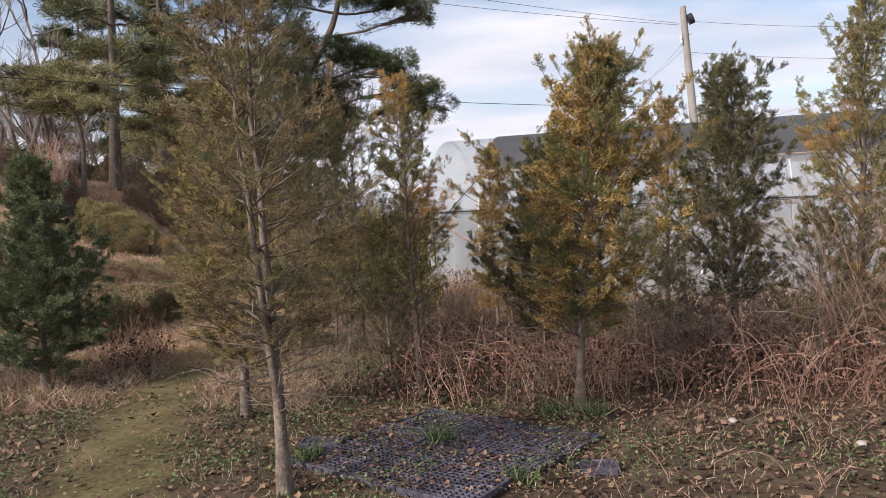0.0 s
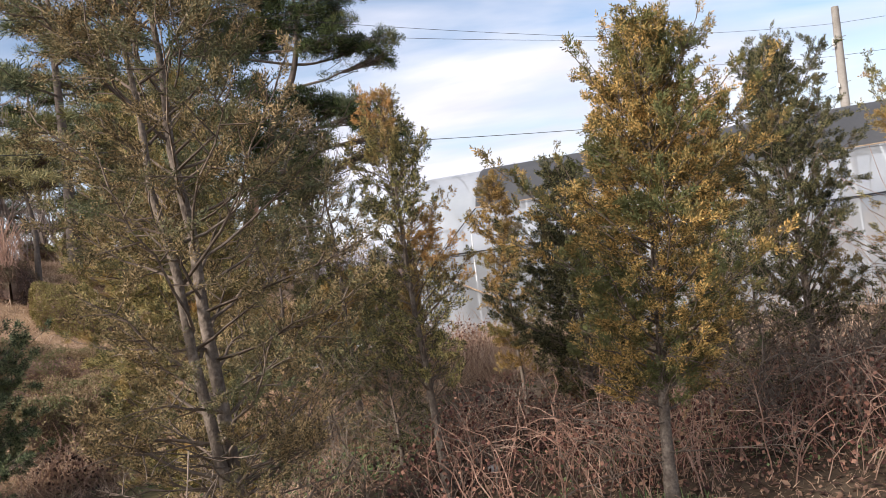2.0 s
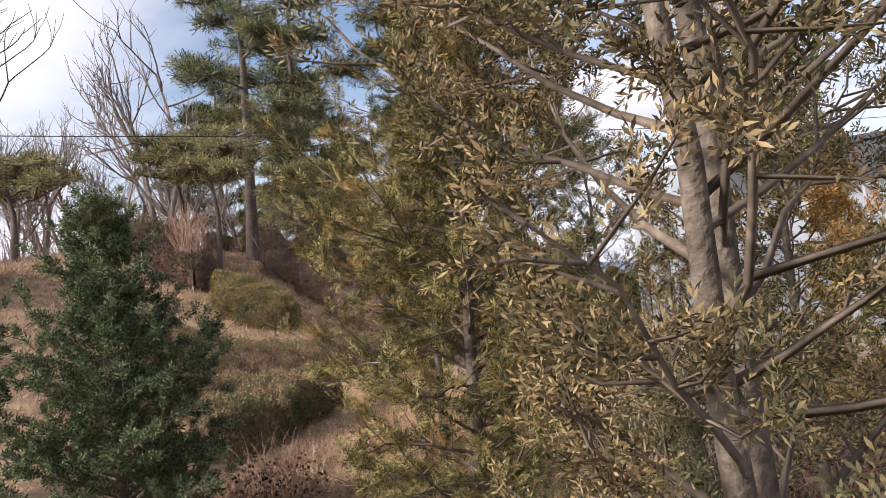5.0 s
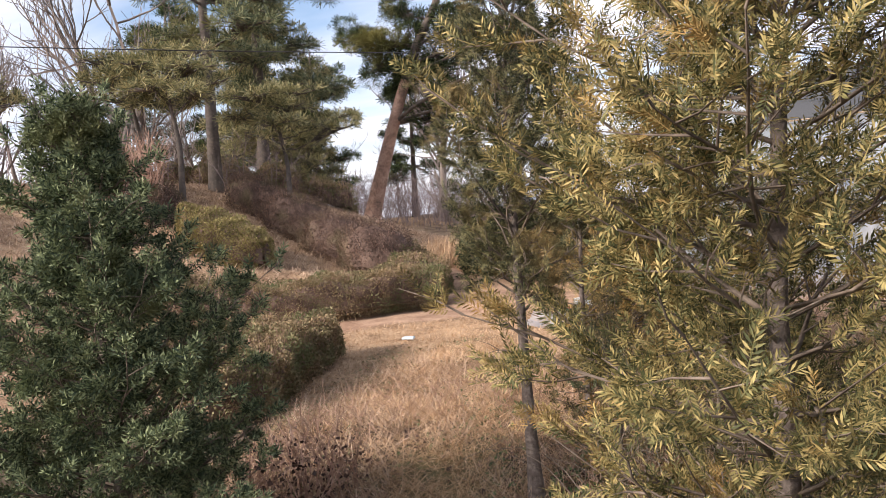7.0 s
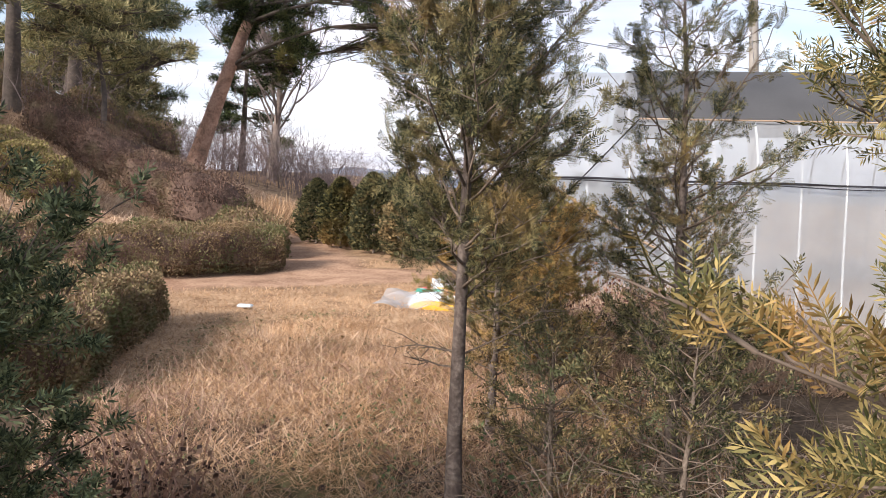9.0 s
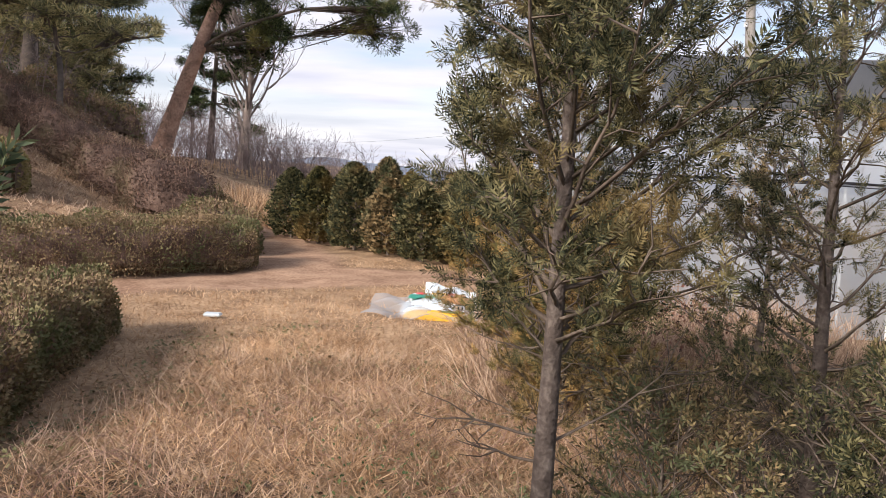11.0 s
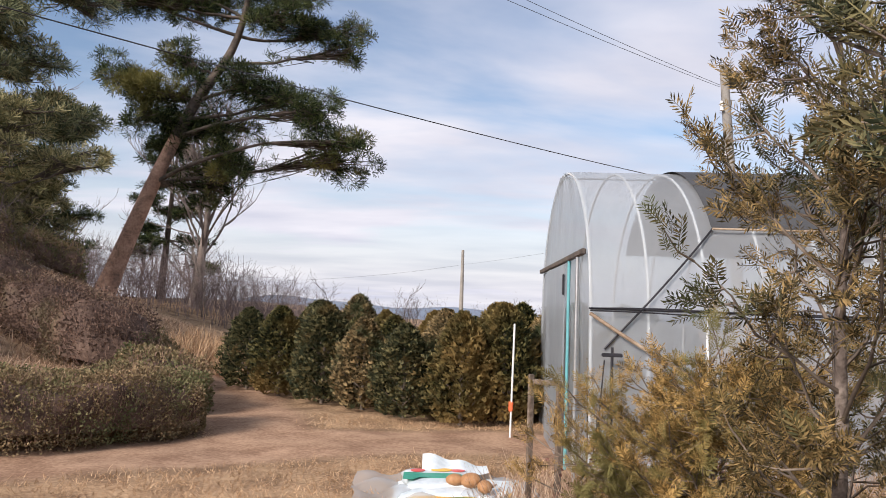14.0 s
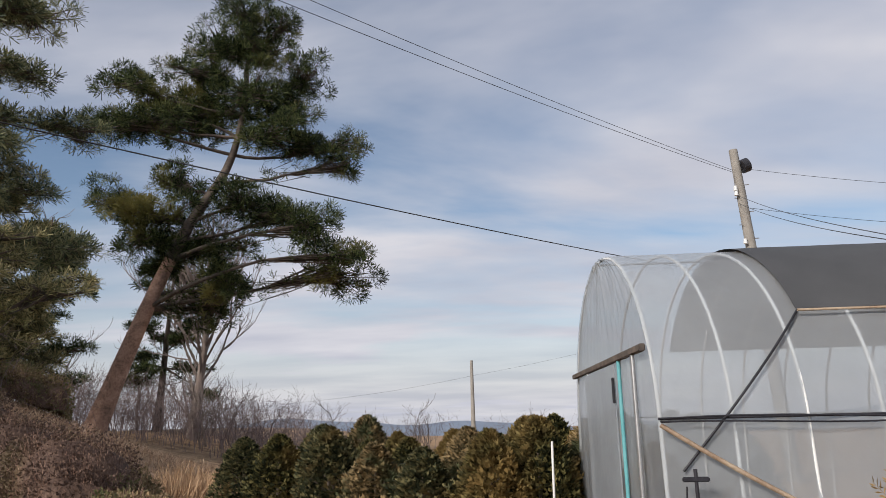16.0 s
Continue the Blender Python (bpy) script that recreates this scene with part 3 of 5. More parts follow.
def pine(at, tall, seed, pads, trunk_pts, trunk_r, label, material=M_PINE, tuft=0.30, tufts=70, bark=M_PINEBARK, group="pines on the bank", needles=12):
    """A pine: bent trunk, heavy limbs, and flattened pads of needle tufts. pads: (x, y, z, rx, ry, rz) about the base."""
    rng = np.random.RandomState(seed)
    root = thing("pine_tree", on_ground(*at), label, "tree", group)
    tp = np.array(trunk_pts, float)
    s = np.linspace(0, 1, 24)
    st = np.linspace(0, 1, len(tp))
    tr = np.stack([np.interp(s, st, tp[:, c]) for c in range(3)], -1)
    for _ in range(3):
        tr[1:-1] = (tr[:-2] + 2 * tr[1:-1] + tr[2:]) / 4
    tr_r = trunk_r * (1 - 0.82 * s) * (1 + 0.35 * np.exp(-s * 20))
    part("trunk", mesh_np("trunk", *tubes([(tr[:12], tr_r[:12])], 10), bark, True), root)
    # crown shade on the upper trunk is painted as darker bark
    part("upper_trunk", mesh_np("upper_trunk", *tubes([(tr[11:], tr_r[11:])], 8), M_PINEBARK_DARK, True), root)
    limbs, pos, dr = [], [], []
    for (x, y, z, rx, ry, rz) in pads:
        c = np.array([x, y, z])
        k = int(np.clip(np.searchsorted(tr[:, 2], z - 0.25 * math.hypot(x - np.interp(z, tr[:, 2], tr[:, 0]), y - np.interp(z, tr[:, 2], tr[:, 1])) - 0.2), 8, 22))
        b = tr[k]
        mid = (b + c) / 2 + rng.normal(0, 0.16, 3) * np.linalg.norm(c - b) * 0.5 + np.array([0, 0, -0.1])
        q = np.linspace(0, 1, 8)[:, None]
        lp = (1 - q) ** 2 * b + 2 * q * (1 - q) * mid + q ** 2 * c + rng.normal(0, 0.03, (8, 3)) * (q * (1 - q) * 4)
        r0 = trunk_r * 0.30 * (1 - 0.5 * z / tall)
        limbs.append((lp, np.linspace(r0, 0.02, 8)))
        nt = int(tufts * (rx * ry) ** 0.7 * 1.3) + 10
        sub = unit(rng.normal(0, 1, (7, 3)) * np.array([1, 1, 0.6])) * rng.uniform(0.4, 1.1, (7, 1)) * np.array([rx, ry, rz * 1.4])
        which = rng.randint(0, 7, nt)
        d = unit(rng.normal(0, 1, (nt, 3)))
        rr = rng.uniform(0.35, 1, nt)[:, None] ** 0.6
        pp = c + sub[which] + d * rr * np.array([rx, ry, rz]) * 0.5
        along = rng.uniform(0, 1, nt) < 0.16
        pp[along] = lp[rng.randint(3, 8, along.sum())] + rng.normal(0, 0.28, (along.sum(), 3)) * np.array([rx, ry, rx * 0.6])
        pos.append(pp); dr.append(d * np.array([1.0, 1.0, 0.6]) + np.array([0, 0, 0.5]) + rng.normal(0, 0.2, (nt, 3)))
        for j in range(0, nt, 6):
            limbs.append((np.stack([lp[rng.randint(4, 8)], (lp[-1] + pp[j]) / 2 - np.array([0, 0, 0.06]), pp[j]]), np.array([0.025, 0.018, 0.008])))
    v, f = tubes(limbs, 5)
    tagged(part("branchwork", mesh_np("branchwork", v, f, M_PINEBARK_DARK, True), root), kind="stuff")
    tv, tf = [], []
    for i in range(needles):
        a = i * 2.4
        e = radians(18 + 58 * (i + 0.5) / needles)
        d = np.array([math.cos(a) * math.sin(e), math.cos(e), math.sin(a) * math.sin(e)])
        sd_ = unit(np.cross(d, [0.3, 0.2, 0.9])) * 0.045
        k = len(tv)
        tv += [-sd_ * 0.4, sd_ * 0.4, d + sd_, d - sd_]
        tf.append((k, k + 1, k + 2, k + 3))
    pos, dr = np.concatenate(pos), np.concatenate(dr)
    part("crown", scatter("crown", np.array(tv), np.array(tf), pos, frames_from(dr, rng), rng.uniform(0.7, 1.25, len(pos)) * tuft, material), root)
    return root


def grow(rng, p, d, L, r, depth, out, spread=0.6, up=0.15, kids=(2, 4), shrink=0.66):
    n = 5
    pts = [p]
    dd = d.copy()
    for i in range(n):
        dd = unit(dd + rng.normal(0, 0.10, 3) + np.array([0, 0, up * 0.25]))
        pts.append(pts[-1] + dd * L / n)
    pts = np.array(pts)
    out.append((pts, np.linspace(r, r * 0.62, n + 1)))
    if depth == 0:
        return
    for k in range(rng.randint(*kids) + (depth > 1)):
        i = rng.randint(2, n + 1) if k else n
        a = unit(dd + rng.normal(0, spread, 3) + np.array([0, 0, up]))
        grow(rng, pts[i], a, L * shrink * rng.uniform(0.7, 1.15), r * 0.55, depth - 1, out, spread, up, kids, shrink)


def bare_mesh(seed, tall, r, depth=4, spread=0.5, up=0.25, sides=4, material=None, trunk_share=0.34, lean=(0, 0), kids=(2, 4), shrink=0.66):
    rng = np.random.RandomState(seed)
    out = []
    grow(rng, np.zeros(3) - np.array([0, 0, 0.1]), unit(np.array([lean[0], lean[1], 1.0])), tall * trunk_share, r, depth, out, spread, up, kids, shrink)
    a = tubes([out[0]], 8)
    b = tubes(out[1:], sides)
    return mesh_np("trunk", *a, material or M_BARE, True), mesh_np("branchwork", *b, material or M_BARE, False)


def bare_tree(at, meshes, label, turn=0.0, size=1.0, name="bare_tree", group="bare trees on the slope"):
    root = thing(name, on_ground(*at), label, "tree", group)
    part("trunk", meshes[0], root); tagged(part("branchwork", meshes[1], root), kind="stuff")
    root.rotation_euler = (0, 0, turn)
    root.scale = (size,) * 3
    return root


# small evergreens along the path
conifer((-0.80, 4.22), 3.0, 0.60, 0.72, 11, M_OLIVE, "olive-green juniper with bare grey lower limbs beside the path", lean=(-0.08, 0.02), trunk_r=0.036, nb=104, el0=10, dens=1.3, top=0.5, widest=0.42, fork=True, spray=JUNIPER_FINE, size=1.15, bare=0.42, rise=0.6, dead=40)
conifer((-0.55, 6.50), 2.62, 0.46, 0.62, 12, M_GREEN, "slim green and rust juniper among dry brush", lean=(-0.12, 0.0), trunk_r=0.03, nb=64, el0=28, dens=1.0, top=0.75, widest=0.3, dead=14)
conifer((0.76, 5.92), 2.62, 0.70, 0.52, 13, M_GOLD, "broad gold-tinged juniper on a thin trunk", lean=(0.14, 0.0), trunk_r=0.035, nb=108, el0=22, bare=0.22, top=0.7, widest=0.35, dens=1.3, dead=24, shoots=9)
conifer((-0.15, 8.6), 2.2, 0.3, 0.35, 14, M_ORANGE, "thin rusty-brown young juniper", trunk_r=0.02, nb=56, top=0.6, dens=1.1)
conifer((0.45, 7.6), 2.05, 0.66, 0.2, 15, M_DARK, "dark green low juniper in the brush", trunk_r=0.025, nb=90, el0=22, bare=0.2, dens=1.15, top=0.7)
conifer((2.25, 8.3), 2.8, 0.78, 0.35, 16, M_DARK, "dense dark green juniper with pale tips", lean=(0.1, 0.1), trunk_r=0.04, nb=96, el0=34, bare=0.2, top=0.62, widest=0.3, dens=1.2, shoots=12, dead=12)
conifer((1.62, 8.35), 2.5, 0.42, 0.5, 17, M_GREEN, "narrow green and rust juniper behind brush", trunk_r=0.03, nb=60, el0=30, dens=0.8)
conifer((3.15, 7.5), 3.15, 0.70, 0.15, 18, M_GREEN, "tall juniper hung with dead pale vines", lean=(0.05, 0.0), trunk_r=0.045, nb=96, el0=30, bare=0.25, top=0.6, dens=1.0, shoots=10, dead=20)
conifer((4.3, 7.2), 3.0, 0.7, 0.3, 19, M_OLIVE, "olive juniper at the end of the thicket", trunk_r=0.045, nb=60, dens=0.7)
conifer((-4.16, 6.55), 2.15, 0.71, 0.12, 20, M_BLUE, "bushy blue-green young pine with branches to the ground", trunk_r=0.04, nb=124, el0=14, rise=0.3, spray=TUFT, size=1.1, top=1.15, widest=0.2, dens=1.3, bare=0.25, shoots=1)
conifer((-5.3, 6.2), 2.0, 0.62, 0.12, 27, M_BLUE, "blue-green young pine at the edge of the bank", trunk_r=0.035, nb=70, top=0.8, widest=0.22, spray=TUFT, size=1.3, dens=0.8)
conifer((-1.70, 5.62), 2.7, 0.58, 0.35, 21, M_LIME, "yellow-green yew-like evergreen with open branches", lean=(0.02, 0.05), trunk_r=0.034, nb=108, dens=1.05, top=0.5, widest=0.4, bare=0.15, spray=YEW, trunk_mat=M_BARK_DARK, dead=14, rise=0.35)
conifer((-2.66, 7.76), 2.75, 0.54, 1.0, 22, M_DARK, "dark green upright evergreen on a bare grey trunk", lean=(-0.02, 0.12), trunk_r=0.036, nb=78, top=0.45, widest=0.2, el0=18, dens=1.1, bare=0.32, spray=YEW, trunk_mat=M_BARK_DARK, dead=9, shoots=8)
conifer((-1.66, 8.46), 2.5, 0.5, 0.45, 23, M_DARK, "open dark green evergreen on a thin trunk", trunk_r=0.034, nb=46, dens=0.8, el0=14, top=0.5, widest=0.35, bare=0.38, spray=YEW, trunk_mat=M_BARK_DARK, dead=22)
conifer((-2.52, 9.0), 2.2, 0.40, 0.35, 24, M_RUST, "evergreen with a rust-brown top", lean=(0.06, 0.05), trunk_r=0.026, nb=46, el0=14, top=0.5, widest=0.6, spray=YEW, dens=0.95, trunk_mat=M_BARK_DARK, dead=14)
conifer((-2.25, 10.25), 1.2, 0.6, 0.10, 25, M_ORANGE, "low rusty-orange evergreen bush", trunk_r=0.03, nb=90, el0=8, dens=1.05, top=0.4, widest=0.5, bare=0.25, rise=0.2, spray=YEW, name="evergreen_bush", category="bush", dead=8)
conifer((-1.3, 9.9), 1.7, 0.5, 0.15, 26, M_OLIVE, "low olive evergreen bush", trunk_r=0.03, nb=50, top=0.6, widest=0.4, dens=0.7, name="evergreen_bush", category="bush")

for (x, y, h_, r_, sd_, m_) in ((1.25, 7.35, 1.25, 0.5, 91, M_OLIVE), (2.75, 7.25, 1.35, 0.6, 92, M_DARK), (3.75, 6.9, 1.5, 0.6, 93, M_OLIVE), (1.75, 7.75, 1.4, 0.6, 94, M_DARK), (-1.75, 7.85, 0.95, 0.45, 95, M_DARK), (-1.0, 7.2, 1.0, 0.45, 96, M_DARK), (0.35, 8.3, 1.1, 0.5, 97, M_OLIVE), (-2.25, 8.15, 0.8, 0.42, 98, M_OLIVE)):
    conifer((x, y), h_, r_, 0.08, sd_, m_, "low straggling evergreen in dry brush", trunk_r=0.018, nb=38, top=0.5, widest=0.35, bare=0.3, dens=0.6, el0=16, name="evergreen_bush", category="bush", dead=14, shoots=2)

# the leaning red pine: boughs as (along, height, reach)
BOUGHS = [(5.0, 15.0, 0.8), (6.1, 14.5, 0.6), (4.2, 13.7, 0.9), (5.6, 13.5, 0.9), (7.2, 12.9, 0.75), (3.2, 12.8, 0.85), (0.8, 12.2, 0.75), (2.0, 11.7, 0.9), (3.8, 11.6, 1.0), (5.1, 12.0, 0.9), (6.7, 11.4, 1.0),
          (0.2, 11.0, 0.75), (1.5, 10.7, 0.85), (2.8, 10.9, 0.8), (5.9, 10.2, 0.9), (7.6, 10.3, 0.9), (8.2, 9.4, 0.6), (2.6, 8.6, 0.75), (0.9, 8.0, 0.85), (2.4, 7.4, 0.85), (2.9, 6.4, 0.9), (1.5, 6.5, 0.7), (4.2, 6.3, 0.7),
          (5.2, 7.7, 0.8), (6.6, 7.3, 0.9), (7.6, 6.8, 0.7), (8.2, 5.4, 0.95), (9.0, 5.7, 0.55), (4.5, 5.0, 0.8), (4.0, 4.3, 0.75), (2.0, 5.6, 0.65)]
depth = np.random.RandomState(33).uniform(-0.9, 0.9, len(BOUGHS))
pine((-15.0, 34.5), 15.4, 31, [(x, y_, z, r * 1.35, r * 1.35, r * 0.8) for (x, z, r), y_ in zip(BOUGHS, depth)],
     [(0.2, 0, -0.3), (0.95, -0.1, 1.7), (1.6, -0.15, 3.4), (2.25, -0.2, 5.0), (3.25, -0.2, 7.3), (4.3, -0.1, 8.7), (4.9, 0, 10.6), (5.0, 0, 14.6)], 0.36, "leaning red pine with an orange trunk and layered dark pads", tufts=260, tuft=0.25, needles=9)


def pine_pads(seed, n, r, z0, z1, flat=0.35, drift=(0, 0)):
    rng = np.random.RandomState(seed)
    out = []
    for i in range(n):
        u = (i + rng.uniform(0, 1)) / n
        a = i * 2.4 + rng.uniform(-0.4, 0.4)
        q = r * (1 - 0.65 * u) * rng.uniform(0.35, 1.0)
        s = rng.uniform(0.24, 0.36) * r * (1 - 0.3 * u)
        out.append((math.cos(a) * q + drift[0] * u, math.sin(a) * q + drift[1] * u, z0 + (z1 - z0) * u, s * 1.15, s * 1.15, s * flat))
    return out


for (px_, py_, tall, r, z0, seed, tr_, mt, lab) in (
        (-15.0, 23.6, 11.5, 3.0, 4.4, 41, 0.2, M_PINE_MID, "tall dark pine on the bank"),
        (-15.9, 28.0, 11.0, 3.4, 3.4, 42, 0.24, M_PINE_MID, "spreading pine with dark green boughs"),
        (-17.6, 30.5, 7.5, 3.2, 2.0, 43, 0.2, M_PINE_PALE, "pine with low pale boughs"),
        (-27.0, 38.0, 12.5, 3.8, 4.0, 44, 0.26, M_PINE, "tall pine behind the bank"),
        (-25.5, 44.0, 12.0, 3.8, 3.5, 45, 0.26, M_PINE, "tall pine at the edge of the wood"),
        (-15.6, 30.5, 3.4, 1.5, 0.9, 46, 0.08, M_PINE_PALE, "young green pine on the slope"),
        (-16.0, 44.0, 8.0, 2.6, 1.6, 47, 0.2, M_PINE, "dark pine beyond the slope"),
        (-20.0, 40.0, 9.0, 3.0, 2.0, 48, 0.2, M_PINE, "dark pine beyond the slope")):
    pine((px_, py_), tall, seed, pine_pads(seed, 15, r, z0, tall - 0.3, 0.30, (0.5, 0)), [(0, 0, -0.3), (0.15, 0.1, tall * 0.35), (0.3, 0, tall * 0.65), (0.5, 0, tall)], tr_, lab, mt, tuft=0.27, tufts=150, needles=8, bark=M_PINEBARK_DARK)

# flat-topped garden pines
for (px_, py_, tall, r, seed) in ((-13.3, 19.6, 3.9, 2.0, 51), (-14.9, 20.2, 3.6, 1.8, 52), (-17.0, 16.6, 2.6, 2.0, 53), (-19.5, 15.5, 2.4, 1.8, 54), (-12.3, 23.0, 3.7, 2.2, 55)):
    pine((px_, py_), tall, seed, pine_pads(seed, 10, r, tall * 0.66, tall, 0.2), [(0, 0, -0.2), (0.1, 0.05, tall * 0.4), (-0.05, 0, tall * 0.7), (0.05, 0, tall)], 0.085, "flat-topped garden pine with pale green pads", M_PINE_PALE, tuft=0.20, tufts=150, needles=7, bark=M_PINEBARK_DARK, group="garden pines on the bank")

# bare trees
def leader_mesh(seed, tall, r, material):
    """A straight stem with limbs rising off it at a narrow angle, fine twigs fanning upward."""
    rng = np.random.RandomState(seed)
    q = np.linspace(0, 1, 12)
    stem = np.stack([np.cumsum(rng.normal(0, 0.05, 12)) + 0.5 * q, np.cumsum(rng.normal(0, 0.05, 12)), q * tall - 0.15], -1)
    out = []
    for i in range(46):
        t = 0.24 + 0.74 * (i + rng.uniform(0, 1)) / 46
        p = np.array([np.interp(t, q, stem[:, c]) for c in range(3)])
        a = i * 2.4 + rng.uniform(-0.4, 0.4)
        grow(rng, p, unit(np.array([math.cos(a), math.sin(a), 1.15 + 0.5 * t])), tall * (0.32 * (1.15 - t) + 0.05), r * 0.30 * (1.1 - t) + 0.012, 3, out, 0.42, 0.3, (2, 4), 0.62)
    return mesh_np("trunk", *tubes([(stem, r * (1 - 0.88 * q) * (1 + 0.4 * np.exp(-q * 14)))], 9), material, True), mesh_np("branchwork", *tubes(out, 3), material)


bare_tree((-13.7, 42.0), leader_mesh(61, 9.6, 0.23, M_BARE), "tall leafless tree with fine upright branches", 0.4)
B1, B2, B3 = bare_mesh(62, 8.5, 0.10, 4, 0.5, 0.3, kids=(3, 4), sides=3), bare_mesh(63, 8.0, 0.09, 4, 0.55, 0.25, kids=(2, 4), sides=3), bare_mesh(64, 5.5, 0.05, 4, 0.6, 0.25, material=M_THICKET, kids=(2, 4), sides=3)
rng = np.random.RandomState(5)
for i in range(30):
    bare_tree((-17.8 - rng.uniform(0, 1) ** 1.5 * 15, 14 + i * 0.9 + rng.uniform(-2, 3)), (B1, B2)[i % 2], "leafless grey tree on the bank", rng.uniform(0, 6.28), rng.uniform(0.8, 1.35))
for i in range(26):
    bare_tree((-20 - rng.uniform(0, 9), 12 + i * 0.7 + rng.uniform(-1, 1)), (B1, B2)[i % 2], "leafless grey tree on the bank", rng.uniform(0, 6.28), rng.uniform(0.7, 1.1))
for i in range(40):
    bare_tree((-18.5 + i * 0.40 + rng.uniform(-1.5, 1.5), 38 + rng.uniform(0, 10)), (B3, B2, B3)[i % 3], "thin leafless tree in the thicket", rng.uniform(0, 6.28), rng.uniform(0.45, 0.85) * (1.0 if i < 18 else 0.55))

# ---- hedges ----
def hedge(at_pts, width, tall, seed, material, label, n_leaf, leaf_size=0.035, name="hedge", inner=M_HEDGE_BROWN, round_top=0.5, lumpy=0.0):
    """A clipped hedge along a line: a twiggy core and many small leaves over it."""
    rng = np.random.RandomState(seed)
    pts = np.array(at_pts, float)
    for _ in range(3):
        a, b = pts[:-1], pts[1:]
        pts = np.concatenate([pts[:1], np.stack([a * 0.75 + b * 0.25, a * 0.25 + b * 0.75], 1).reshape(-1, 2), pts[-1:]])
    root = thing(name, on_ground(*pts[0]), label, "hedge")
    o = np.array(root.location)
    seg = np.linalg.norm(np.diff(pts, axis=0), axis=1)
    cum = np.r_[0, np.cumsum(seg)]

    def line(s):
        return np.stack([np.interp(s, cum, pts[:, 0]), np.interp(s, cum, pts[:, 1])], -1)

    def surface(s, a, k):
        """s along, a around the half oval from 0 to pi, k in or out"""
        c = line(s)
        e = 0.02
        t = unit(line(np.minimum(s + e, cum[-1])) - line(np.maximum(s - e, 0)))
        nrm = np.stack([-t[:, 1], t[:, 0]], -1)
        ca3, sa3 = np.cos(a), np.sin(a)
        px2 = np.sign(ca3) * np.abs(ca3) ** round_top * width / 2
        pz2 = np.abs(sa3) ** round_top * tall
        end = np.minimum(1, np.sqrt(np.clip(np.minimum(s, cum[-1] - s) / (width * 0.5), 0, 1)) + 0.05)
        lump = 1 + lumpy * (np.sin(s * 3.1 + seed) + 0.5 * np.sin(s * 6.7 + a * 2)) + 0.06 * np.sin(s * 5 + a * 3 + seed) + 0.05 * np.sin(s * 11 - a * 5)
        off = px2 * k * end * lump
        z = pz2 * k * (0.75 + 0.25 * end) * lump
        xy = c + nrm * off[:, None]
        return np.stack([xy[:, 0], xy[:, 1], height(xy[:, 0], xy[:, 1]) + z], -1) - o, np.stack([nrm[:, 0] * ca3, nrm[:, 1] * ca3, sa3 + 0.1], -1)

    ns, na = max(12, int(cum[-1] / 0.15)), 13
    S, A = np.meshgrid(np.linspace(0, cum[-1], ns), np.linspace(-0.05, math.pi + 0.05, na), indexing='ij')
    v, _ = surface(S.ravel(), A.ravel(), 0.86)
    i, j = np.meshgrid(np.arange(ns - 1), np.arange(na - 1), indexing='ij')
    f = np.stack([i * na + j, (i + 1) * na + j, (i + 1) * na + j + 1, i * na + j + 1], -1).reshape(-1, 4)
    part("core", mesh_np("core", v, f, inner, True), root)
    aa = np.linspace(0.0, math.pi, 200)
    cy, cz = np.sign(np.cos(aa)) * np.abs(np.cos(aa)) ** round_top * width / 2, np.abs(np.sin(aa)) ** round_top * tall
    arc = np.r_[0, np.cumsum(np.hypot(np.diff(cy), np.diff(cz)))]
    s, a = rng.uniform(0, cum[-1], n_leaf), np.interp(rng.uniform(0, arc[-1], n_leaf), arc, aa)
    v, nr = surface(s, a, rng.uniform(0.84, 1.06, n_leaf))
    m_ = n_leaf // 6
    s2_, a2_ = rng.uniform(0, cum[-1], m_), np.interp(rng.uniform(0, arc[-1], m_), arc, aa)
    v2, n2 = surface(s2_, a2_, rng.uniform(0.80, 0.98, m_))
    h2 = leaf_size * rng.uniform(2.0, 5.5, m_)
    tagged(part("twig_haze", scatter("twig_haze", *BLADE, v2, frames_from(n2 * 0.5 + np.array([0, 0, 1.0]) + rng.normal(0, 0.3, v2.shape), rng), np.stack([leaf_size * rng.uniform(0.12, 0.3, m_), h2, h2], -1), M_CANE), root, "fine brown twigs"), kind="stuff")
    part("foliage", scatter("foliage", *LEAF, v, frames_from(nr + rng.normal(0, 0.7, v.shape), rng), rng.uniform(0.6, 1.4, n_leaf) * leaf_size, material), root)
    return root


hedge([(-5.5, 9.0), (-5.75, 10.4), (-6.0, 11.95)], 0.75, 0.52, 71, M_HEDGE, "low clipped box hedge, green sides and brown top", 34000, 0.02, round_top=0.35)
hedge([(-6.3, 11.85), (-7.0, 11.65), (-9.0, 11.4)], 0.7, 0.5, 72, M_HEDGE, "low clipped box hedge running up to the bank", 22000, 0.02, round_top=0.35)
hedge([(-10.8, 13.9), (-8.6, 14.1), (-7.0, 14.8), (-5.9, 16.5)], 1.1, 0.66, 73, M_HEDGE, "long brown-green clipped hedge beside the dirt track", 60000, 0.021, round_top=0.42)
hedge([(-6.3, 17.0), (-7.4, 19.0), (-8.5, 20.8)], 1.0, 0.6, 74, M_HEDGE, "rounded olive hedge climbing the bank", 20000, 0.03, lumpy=0.15)
hedge([(-7.6, 18.7), (-9.4, 20.4), (-11.4, 21.8), (-13.6, 22.8)], 1.5, 0.85, 75, M_HEDGE_BROWN, "rounded dark brown shrub hedge climbing the bank", 44000, 0.028, round_top=0.6, lumpy=0.2)
